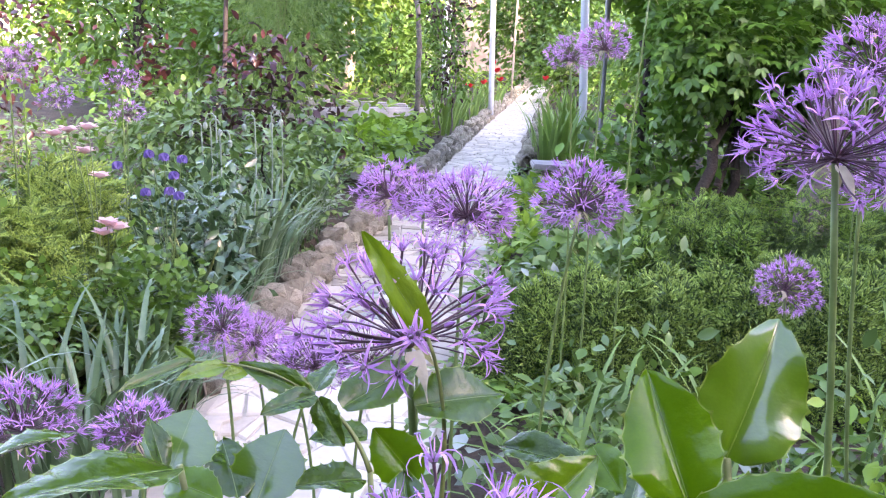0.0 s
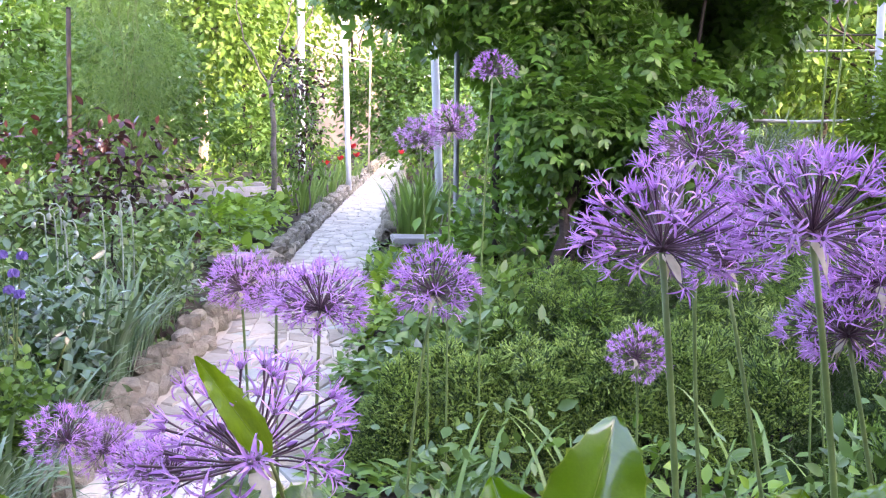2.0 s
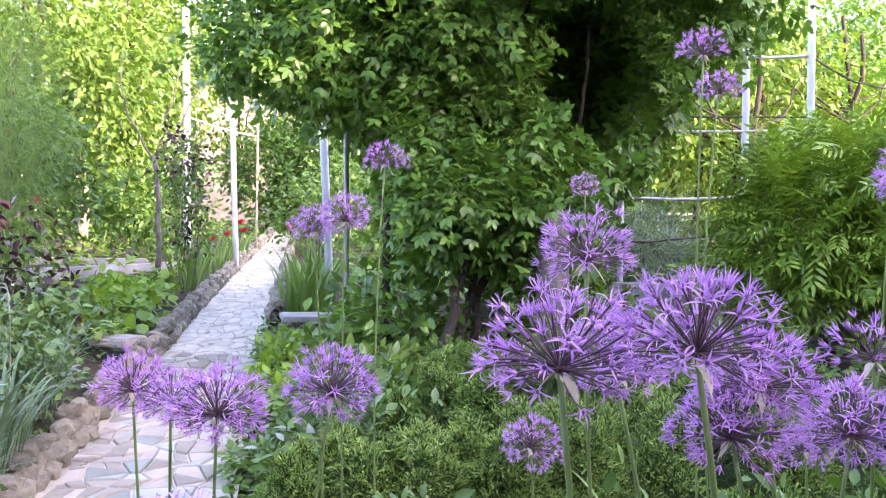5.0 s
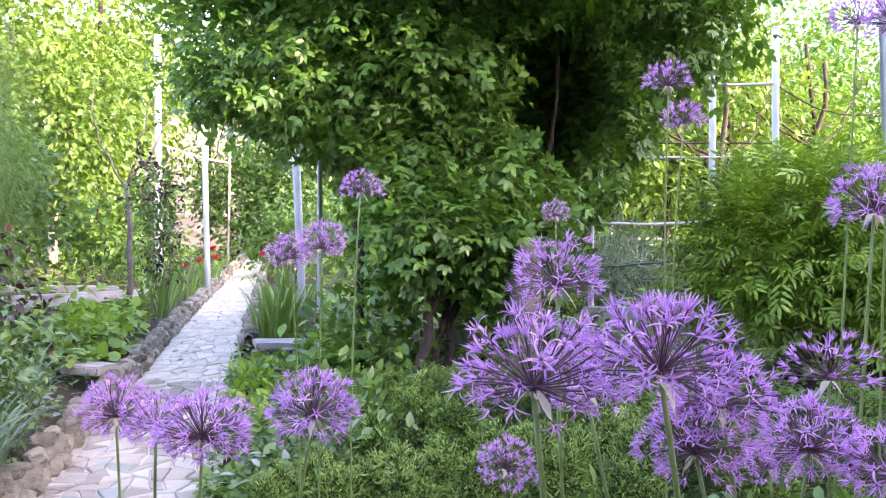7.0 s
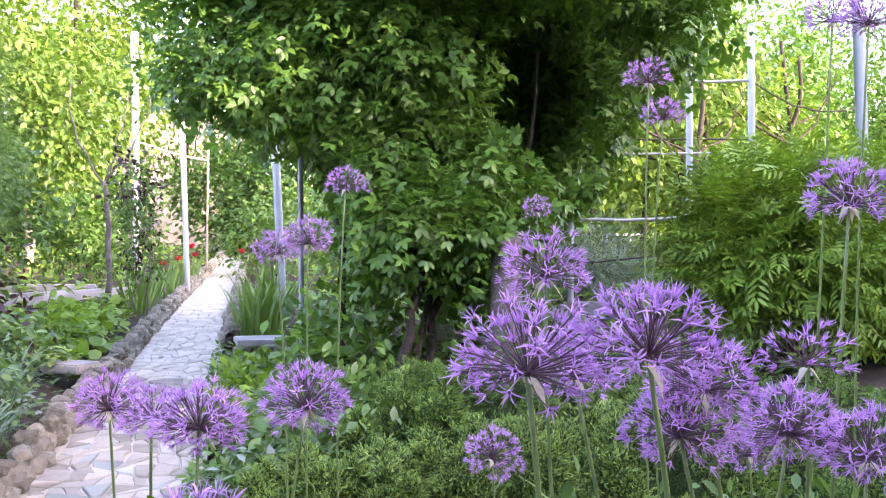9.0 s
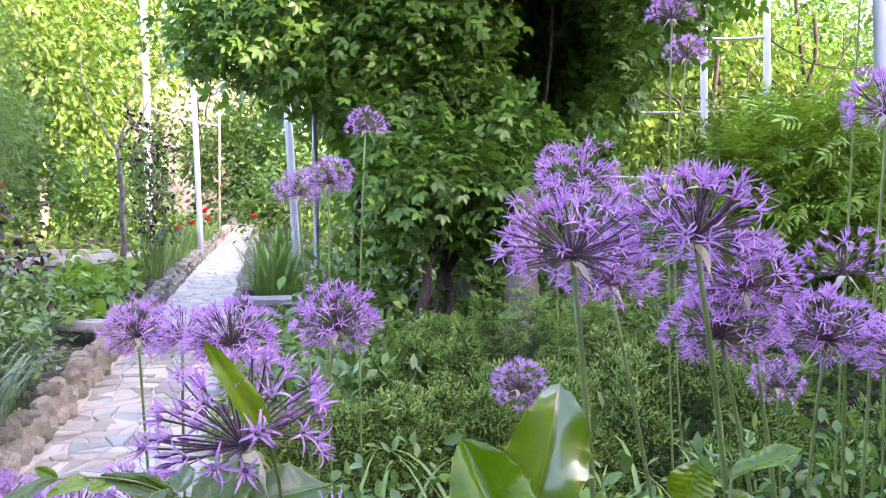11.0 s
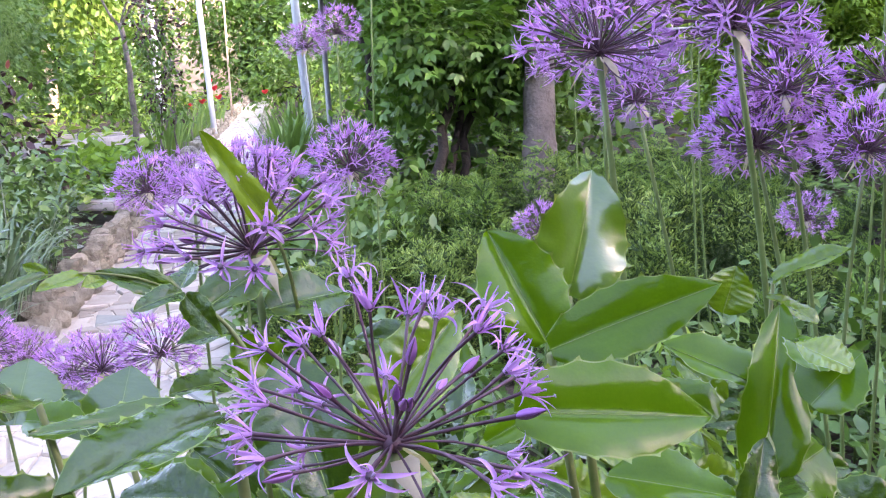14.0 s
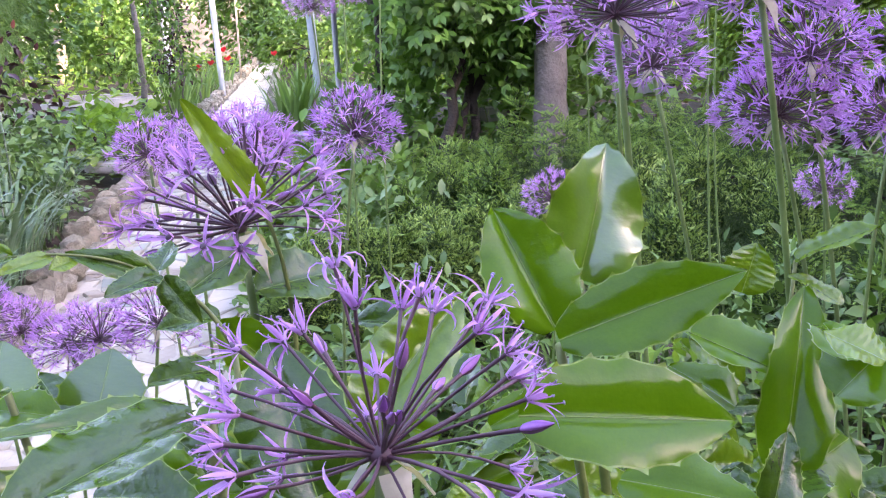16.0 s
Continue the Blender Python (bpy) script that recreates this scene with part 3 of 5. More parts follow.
allium((1.204, 1.536, 1.311), (-0.03, 0.03), 80, -0.2, 0.95, 0.2, 0.4)
allium((1.199, 1.422, 1.281), (0.02, 0.03), 90, -0.4, 0.95)
allium((-0.279, 1.238, 0.450), (0.03, 0.0), 100, -0.55, 0.85)
allium((-0.262, 1.338, 0.402), (0.03, 0.0), 90, -0.5, 0.85)
allium((-0.14, 1.212, 0.417), (0.03, 0.0), 80, -0.4, 0.95)
allium((-0.188, 1.266, 0.395), (0.02, 0.0), 80, -0.5, 0.95)
allium((-0.065, 1.191, 0.436), (0.02, 0.0), 80, -0.4, 0.95)
allium((-0.354, 0.858, 0.443), (0.03, 0.0), 90, -0.4, 0.95)
allium((-0.33, 1.071, 0.355), (0.03, 0.0), 90, -0.5, 0.9)
for p in ((-1.091, 2.745, 0.724), (-1.434, 3.019, 0.643), (-1.261, 2.435, 0.751), (-1.426, 2.802, 0.772), (-1.236, 3.112, 0.605)):
    allium(p, (0.02, 0.02), 60, -0.4, 0.95, label="pale violet allium standing behind the golden juniper")
allium((1.109, 3.037, 0.996), (0.02, 0.0), 70, -0.4, 0.9)


# ---- mahonia ----
def mahonia_leaflet(seed, teeth=8, width=0.5, crinkle=0.0):
    """A holly-like leaflet of length 1 along +y: shallow bays between fine spines, folded midrib, wavy blade; blade, pale rim."""
    r = np.random.default_rng(seed)
    sub = 7
    rows = teeth * sub
    V, F, G = [], [], []
    wave, ph = r.uniform(0.02, 0.045), r.uniform(0, 6, 2)
    fold = r.uniform(0.45, 0.75)
    curl = r.uniform(0.02, 0.14)
    cols = [(-1, 1.0), (-1, 0.965), (-1, 0.7), (-1, 0.4), (-1, 0.15), (0, 0), (1, 0.15), (1, 0.4), (1, 0.7), (1, 0.965), (1, 1.0)]
    m = len(cols)
    jag = r.uniform(0.6, 1.3, (2, teeth + 1))
    for i in range(rows + 1):
        u = i / rows
        w = width * 0.5 * 1.12 * (math.sin(math.pi * (0.03 + 0.97 * u) ** 0.9) ** 0.62 if u < 1 else 0.0) * (1.0 - 0.30 * u ** 3)
        w = max(w, 0.006)
        q = (i % sub) / sub
        bay = -0.06 * math.sin(math.pi * q)
        for s, k in cols:
            e = 1.0
            if k == 1.0:
                e += bay + (0.07 * jag[0 if s < 0 else 1][i // sub] if i % sub == 0 and 0.06 < u < 0.97 else 0)
            elif k > 0.9:
                e += bay
            x = s * k * w * e
            z = fold * abs(x) * (1.45 - 0.85 * k) - curl * u * u + wave * k * math.sin(u * 9 + ph[0 if s < 0 else 1]) * (1 if k > 0.5 else 0.4)
            z += crinkle * math.sin(math.pi * k) * math.sin((u - 0.28 * k) * 52)
            z += 0.005 * k * math.sin((u - 0.3 * k) * 30) + 0.010 * k * math.sin(u * 5.5 + ph[1] + 2 * s * k) + (0.012 if k == 1.0 and i % sub == 0 else 0)
            V.append((x, u + (0.010 if k == 1.0 and i % sub == 0 else 0), z))
    for i in range(rows):
        for k in range(m - 1):
            a = i * m + k
            (G if k in (0, m - 2) else F).append([a, a + 1, a + m + 1, a + m])
    return np.array(V), np.array(F), np.array(G), np.array(V)[m // 2::m]


LEAFLETS = []
for s in range(6):
    made = {}
    for mt, cr in ((M_MAHONIA, 0.0), (M_YOUNG, 0.011), (M_OLDSHADELEAF, 0.006), (M_WAXY, 0.0)):
        lv, lf, lg, mid = mahonia_leaflet(s, 6 + s % 3, 0.5, cr)
        rv, rf = tube(mid + np.array([0, 0, 0.001]), np.linspace(0.005, 0.0015, len(mid)), 5, False)
        made[mt.name] = mesh_data("leaflet", [(lv, lf, mt), (lv, lg, M_MIDRIB), (rv, rf, M_MIDRIB)])
    LEAFLETS.append(made)


def place_leaf(parent, base, tip, wide, normal, mat, origin, k, fold=1.0):
    b, t = np.array(base), np.array(tip)
    ln = np.linalg.norm(t - b)
    R = axes((t - b)[None], np.array(normal, float)[None])[0]
    m = Matrix.Translation(Vector(b - origin)) @ Matrix(R.tolist()).to_4x4() @ Matrix.Diagonal((wide / 0.5, ln, fold * min(ln, wide / 0.5), 1))
    part("leaflet", LEAFLETS[k % 6][mat.name], parent, m)


def mahonia(origin, leaves, young, canes, label, old=()):
    o = np.array(origin, float)
    sh = thing("mahonia_shrub", origin, label, "shrub", "mahonias in front")
    for i, (b, t, w, nrm, *fo) in enumerate(leaves):
        place_leaf(sh, b, t, w, nrm, M_WAXY if fo and (fo[0] > 1.4 or fo[0] < 0.5) else M_MAHONIA, o, i, *fo)
    for i, (b, t, w, nrm, *fo) in enumerate(young):
        place_leaf(sh, b, t, w, nrm, M_YOUNG, o, i + 3, *fo)
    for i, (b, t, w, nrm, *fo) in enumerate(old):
        place_leaf(sh, b, t, w, nrm, M_OLDSHADELEAF, o, i + 1, *fo)
    for p, q, r in canes:
        v, f = tube(bend(np.array(p) - o, np.array(q) - o, np.array((0.05, 0.06, 0.06)) * min(0.2, np.linalg.norm(np.array(q) - np.array(p))), 9), np.linspace(r, r * 0.6, 9), 8)
        part("stem", mesh_data("stem", [(v, f, M_MAHSTEM)]), sh)
    return sh, o


R_LEAVES = [
    ((0.232, 0.45, 0.644), (0.257, 0.465, 0.71), 0.05, (0.1, -0.95, 0.3), 1.5),
    ((0.214, 0.429, 0.626), (0.192, 0.46, 0.682), 0.043, (-0.1, -0.9, 0.3), 1.3),
    ((0.205, 0.395, 0.632), (0.278, 0.37, 0.664), 0.034, (0.25, -0.75, 0.6), 0.7),
    ((0.165, 0.313, 0.633), (0.244, 0.309, 0.625), 0.04, (0.2, -0.72, 0.65), 0.8),
    ((0.363, 0.481, 0.503), (0.406, 0.529, 0.609), 0.045, (-0.05, -0.9, 0.4), 1.1),
    ((0.216, 0.35, 0.586), (0.259, 0.318, 0.586), 0.035, (0, -0.35, 0.94)),
    ((0.373, 0.479, 0.511), (0.418, 0.495, 0.523), 0.055, (-0.15, -0.85, 0.5)),
    ((0.387, 0.516, 0.555), (0.332, 0.555, 0.584), 0.046, (0, -0.35, 0.94)),
    ((0.365, 0.542, 0.529), (0.333, 0.567, 0.554), 0.042, (0, -0.35, 0.94)),
    ((0.387, 0.468, 0.561), (0.415, 0.462, 0.593), 0.048, (0, -0.35, 0.94)),
    ((0.384, 0.455, 0.586), (0.398, 0.5, 0.597), 0.031, (-0.15, -0.85, 0.5)),
]
R_YOUNG = [
    ((0.452, 0.625, 0.6), (0.493, 0.591, 0.629), 0.031, (0, -0.35, 0.94)),
    ((0.413, 0.629, 0.578), (0.426, 0.631, 0.613), 0.037, (-0.15, -0.85, 0.5)),
    ((0.377, 0.414, 0.6), (0.355, 0.434, 0.612), 0.03, (0, -0.35, 0.94)),
    ((0.47, 0.594, 0.573), (0.444, 0.616, 0.595), 0.02, (0, -0.35, 0.94)),
]
L_FAR = [
    ((-0.012, 0.500, 0.573), (-0.004, 0.524, 0.608), 0.046, (-0.23, -0.74, 0.63), 0.35),
    ((-0.06, 0.491, 0.59), (-0.054, 0.512, 0.620), 0.047, (-0.23, -0.74, 0.63), 0.35),
    ((-0.043, 0.447, 0.606), (-0.012, 0.435, 0.606), 0.024, (0, -0.5, 0.85)),
    ((0.081, 0.477, 0.605), (0.055, 0.484, 0.629), 0.027, (-0.15, -0.85, 0.5)),
    ((0.178, 0.562, 0.599), (0.194, 0.532, 0.585), 0.024, (-0.15, -0.85, 0.5)),
]
L_OLD = [
    ((0.057, 0.319, 0.641), (0.013, 0.249, 0.648), 0.03, (-0.1, -0.5, 0.85)),
    ((0.054, 0.339, 0.637), (-0.004, 0.299, 0.651), 0.016, (0.1, -0.3, 0.95)),
    ((0.096, 0.372, 0.583), (0.08, 0.414, 0.638), 0.046, (-0.15, -0.85, 0.5)),
    ((0.076, 0.491, 0.641), (0.124, 0.517, 0.646), 0.035, (0, -0.6, 0.8)),
    ((0.071, 0.537, 0.652), (0.044, 0.508, 0.641), 0.026, (0, -0.35, 0.94)),
    ((0.045, 0.447, 0.653), (0.078, 0.474, 0.672), 0.026, (0, -0.6, 0.8)),
    ((0.06, 0.436, 0.644), (0.032, 0.433, 0.642), 0.018, (0, -0.35, 0.94)),
    ((-0.035, 0.433, 0.619), (-0.07, 0.344, 0.645), 0.034, (-0.1, -0.55, 0.83), 0.8),
    ((-0.106, 0.471, 0.615), (-0.123, 0.416, 0.624), 0.022, (-0.2, -0.3, 0.95)),
    ((-0.023, 0.498, 0.575), (-0.044, 0.535, 0.596), 0.03, (0.4, -0.6, 0.7)),
    ((-0.06, 0.483, 0.595), (-0.075, 0.498, 0.619), 0.014, (0.7, -0.6, 0.3)),
    ((0.055, 0.455, 0.613), (0.028, 0.431, 0.621), 0.023, (0, -0.35, 0.94)),
    ((0.124, 0.515, 0.613), (0.17, 0.484, 0.62), 0.023, (0, -0.35, 0.94)),
    ((0.148, 0.561, 0.593), (0.193, 0.553, 0.582), 0.024, (0, -0.35, 0.94)),
    ((0.037, 0.419, 0.668), (0.001, 0.42, 0.681), 0.0128, (0.1, -0.75, 0.65)),
    ((0.038, 0.418, 0.669), (0.02, 0.393, 0.669), 0.0119, (0, -0.7, 0.7)),
    ((0.037, 0.42, 0.67), (0.042, 0.44, 0.679), 0.0133, (-0.3, -0.8, 0.5)),
    ((0.039, 0.419, 0.667), (0.053, 0.405, 0.651), 0.0133, (-0.5, -0.6, 0.6)),
    ((-0.019, 0.413, 0.682), (-0.042, 0.385, 0.675), 0.0086, (-0.2, -0.75, 0.6)),
]
L_YOUNG = [
    ((0.117, 0.399, 0.599), (0.169, 0.43, 0.647), 0.038, (-0.15, -0.85, 0.5)),
    ((0.082, 0.476, 0.685), (0.051, 0.457, 0.74), 0.0165, (0.6, -0.8, 0.1)),
    ((0.005, 0.42, 0.678), (-0.004, 0.411, 0.676), 0.008, (-0.15, -0.85, 0.5)),
    ((-0.004, 0.417, 0.68), (-0.019, 0.396, 0.68), 0.0085, (-0.15, -0.85, 0.5)),
    ((-0.018, 0.414, 0.682), (-0.029, 0.417, 0.687), 0.0058, (-0.15, -0.85, 0.5)),
]
m_right, o_right = mahonia((0.30, 0.46, -0.05), R_LEAVES, R_YOUNG, [((0.30, 0.47, -0.05), (0.232, 0.45, 0.644), 0.004), ((0.31, 0.47, -0.05), (0.363, 0.481, 0.505), 0.004), ((0.30, 0.48, -0.05), (0.205, 0.395, 0.63), 0.0035), ((0.35, 0.55, 0.0), (0.452, 0.625, 0.6), 0.0025)], "mahonia bush with glossy dark green spiny leaves")
m_left, o_left = mahonia((0.06, 0.42, -0.05), L_FAR, L_YOUNG, [((0.06, 0.42, -0.05), (0.06, 0.33, 0.637), 0.004), ((0.07, 0.43, -0.05), (0.066, 0.411, 0.637), 0.0024), ((0.05, 0.44, -0.05), (-0.035, 0.44, 0.618), 0.003), ((0.06, 0.45, -0.05), (-0.007, 0.50, 0.575), 0.003), ((0.09, 0.43, -0.05), (0.096, 0.372, 0.583), 0.004), ((0.066, 0.411, 0.637), (0.037, 0.419, 0.668), 0.0013), ((0.037, 0.419, 0.668), (-0.021, 0.412, 0.682), 0.0008), ((0.09, 0.49, 0.55), (0.082, 0.476, 0.685), 0.0016)], "mahonia bush with glossy spiny leaves and fresh yellow-green tips", L_OLD)
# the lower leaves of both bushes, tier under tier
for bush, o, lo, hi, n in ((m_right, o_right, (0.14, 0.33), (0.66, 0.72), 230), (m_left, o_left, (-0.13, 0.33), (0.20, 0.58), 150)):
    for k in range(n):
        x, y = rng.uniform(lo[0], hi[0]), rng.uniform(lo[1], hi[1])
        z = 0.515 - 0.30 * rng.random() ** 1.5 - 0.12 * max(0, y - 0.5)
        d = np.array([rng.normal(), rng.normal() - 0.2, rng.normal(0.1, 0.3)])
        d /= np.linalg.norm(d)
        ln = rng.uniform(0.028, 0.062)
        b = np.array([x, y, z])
        # mostly the darker leaf, so the shade between tiers is put into colour
        place_leaf(bush, b, b + d * ln, ln * rng.uniform(0.45, 0.6), np.array([rng.normal(0, 0.45), -0.5 + rng.normal(0, 0.35), 0.75]), (M_MAHONIA, M_OLDSHADELEAF, M_OLDSHADELEAF, M_OLDSHADELEAF, M_YOUNG)[rng.integers(0, 5)], o, k)
# broad leaves just under the topmost ones
for bush, o, lo, hi, n in ((m_right, o_right, (0.17, 0.40), (0.50, 0.60), 46), (m_left, o_left, (-0.10, 0.38), (0.10, 0.56), 34)):
    for k in range(n):
        b = np.array([rng.uniform(lo[0], hi[0]), rng.uniform(lo[1], hi[1]), 0.0])
        b[2] = 0.575 - 0.42 * (b[1] - 0.42) - 0.09 * rng.random() - (0.055 if o is o_right else 0.0)
        d = unit(np.array([rng.normal(), rng.normal(-0.3, 0.7), rng.normal(0.1, 0.2)]))
        ln = rng.uniform(0.045, 0.075)
        place_leaf(bush, b, b + d * ln, ln * rng.uniform(0.46, 0.58), np.array([rng.normal(0.1, 0.35), -0.65 + rng.normal(0, 0.25), 0.65]), (M_MAHONIA, M_OLDSHADELEAF, M_WAXY, M_OLDSHADELEAF)[rng.integers(0, 4)], o, k)


# ---- blades: irises, daffodil leaves ----
def blade_mesh(h, w, lean, droop, mat, fold=0.25):
    n = 9
    V, F = [], []
    th, y, z = lean, 0.0, 0.0
    for i in range(n + 1):
        u = i / n
        ww = w * (0.75 + 0.6 * u - 1.35 * u ** 3) if u < 1 else 0.0004
        nx = np.array([0, -math.cos(th), math.sin(th)])
        c = np.array([0, y, z])
        V += [c + np.array([-ww, 0, 0]) + nx * fold * ww, c, c + np.array([ww, 0, 0]) + nx * fold * ww]
        y += math.sin(th) * h / n
        z += math.cos(th) * h / n
        th += droop * u * 2 / n
        if i:
            b = 3 * i
            F += [[b - 3, b - 2, b + 1, b], [b - 2, b - 1, b + 2, b + 1]]
    return mesh_data("leaf_blade", [(V, F, mat)])


def blade_set(mat, h, w, droop):
    return [blade_mesh(h * rng.uniform(0.7, 1.15), w * rng.uniform(0.8, 1.2), rng.uniform(0.05, 0.45), rng.uniform(0.25, 1.0) * droop, mat) for _ in range(9)]


GREYBLADES = blade_set(M_IRIS, 0.40, 0.0070, 2.6)
GREENBLADES = blade_set(M_IRISGREEN, 0.50, 0.016, 1.1)
THINBLADES = blade_set(M_IRISGREEN, 0.40, 0.005, 2.8)


def blade_clump(name, place, spread, n, pool, label, size=1.0):
    z = ground_z(place[0], place[1]) - 0.03
    c = thing(name, (place[0], place[1], z), label, "plant", "strap-leaved clumps")
    for k in range(n):
        a = rng.uniform(0, 6.28)
        r = math.sqrt(rng.random())
        part("leaf_blade", pool[rng.integers(0, len(pool))], c, Matrix.LocRotScale((r * spread[0] * math.cos(a), r * spread[1] * math.sin(a), 0), Euler((0, 0, a - math.pi / 2 + rng.normal(0, 0.7))), (size * rng.uniform(0.7, 1.1),) * 3))
    return c


GB = "clump of arching grey-green strap leaves beside the path"
for p, s, n in (((-0.70, 1.75), (0.16, 0.22), 120), ((-1.0, 1.4), (0.2, 0.2), 60), ((-0.66, 1.55), (0.12, 0.2), 35), ((-0.76, 3.05), (0.10, 0.30), 170), ((-0.86, 3.9), (0.16, 0.28), 90), ((-1.0, 2.9), (0.14, 0.2), 40), ((-0.95, 4.5), (0.15, 0.25), 40), ((-0.70, 2.1), (0.08, 0.14), 50), ((-0.74, 2.5), (0.08, 0.18), 70)):
    blade_clump("strap_leaf_clump", p, s, n, GREYBLADES, GB)
for p, s, n in (((0.27, 6.95), (0.13, 0.22), 46), ((0.40, 7.5), (0.18, 0.3), 50), ((0.36, 8.4), (0.16, 0.3), 40)):
    blade_clump("iris_clump", p, s, n, GREENBLADES, "clump of upright green iris leaves at the path's edge")
for p, n in (((-0.72, 9.6), 35), ((-0.62, 10.6), 40), ((-0.75, 8.9), 25), ((-0.45, 12.0), 35)):
    blade_clump("daylily_clump", p, (0.12, 0.3), n, GREENBLADES, "clump of green sword leaves among red poppies", 0.9)
for p, n in (((0.30, 1.55), 16), ((0.62, 1.15), 18), ((0.15, 1.5), 12), ((0.85, 1.5), 14), ((0.45, 0.95), 12), ((1.05, 1.2), 14), ((0.50, 1.38), 9), ((0.70, 1.75), 12), ((0.36, 1.2), 9)):
    blade_clump("allium_leaf_tuft", p, (0.08, 0.08), n, THINBLADES, "tuft of thin arching green leaves under the alliums")


# ---- junipers ----
def spray_template():
    V, F, V2, F2 = [], [], [], []

    def cone(a, b, r, V=V, F=F):
        a, b = np.array(a), np.array(b)
        d = unit(b - a)
        s = unit(np.cross(d, (0.3, 0.2, 0.9)))
        t = np.cross(d, s)
        k = len(V)
        V.extend([a + s * r, a - s * 0.5 * r + t * 0.87 * r, a - s * 0.5 * r - t * 0.87 * r, b])
        F.extend([(k, k + 1, k + 3), (k + 1, k + 2, k + 3), (k + 2, k, k + 3)])

    cone((0, 0, 0), (0, 1, 0.12), 0.022)
    for i in range(9):
        y = 0.12 + 0.09 * i
        s = 1 if i % 2 else -1
        ln = 0.42 * (1.1 - y * 0.75)
        e = np.array([s * ln * 0.75, y + ln * 0.65, 0.1 * y + 0.10])
        b = np.array([0, y, 0.12 * y])
        cone(b, e, 0.034)
        for u in (0.4, 0.72):
            c = b + (e - b) * u
            for q in (-1, 1):
                cone(c, c + np.array([q * 0.07 + s * 0.02, 0.10, 0.05]), 0.030, V2, F2)
        cone(b + (e - b) * 0.8, e + (e - b) * 0.12 + np.array([0, 0.04, 0.03]), 0.036, V2, F2)
    cone((0, 0.9, 0.11), (0, 1.1, 0.16), 0.034, V2, F2)
    return np.array(V), np.array(F), np.array(V2), np.array(F2)


SPRAY = spray_template()


def tuft_template():
    """A short upright tuft of scaly twigs along +y: inner twigs, then fresh tips."""
    r = np.random.default_rng(21)
    V, F, V2, F2 = [], [], [], []

    def twig(a, b, w, V, F):
        d = unit(b - a)
        q = unit(np.cross(d, (0.3, 0.2, 0.9)))
        t = np.cross(d, q)
        k = len(V)
        m = a + (b - a) * 0.55
        V.extend([a, m + q * w, m - q * 0.5 * w + t * 0.87 * w, m - q * 0.5 * w - t * 0.87 * w, b])
        F.extend([(k, k + 2, k + 1), (k, k + 3, k + 2), (k, k + 1, k + 3), (k + 1, k + 2, k + 4), (k + 2, k + 3, k + 4), (k + 3, k + 1, k + 4)])

    for i in range(5):
        e = np.array([r.normal(0, 0.42), r.uniform(0.65, 1.0), r.normal(0, 0.42)])
        twig(np.zeros(3), e, 0.055, V, F)
        for u in (0.45, 0.75):
            twig(e * u, e * u + np.array([r.normal(0, 0.2), r.uniform(0.16, 0.32), r.normal(0, 0.2)]), 0.05, V2, F2)
        twig(e * 0.9, e * 1.25, 0.055, V2, F2)
    return np.array(V), np.array(F), np.array(V2), np.array(F2)


TUFT = tuft_template()


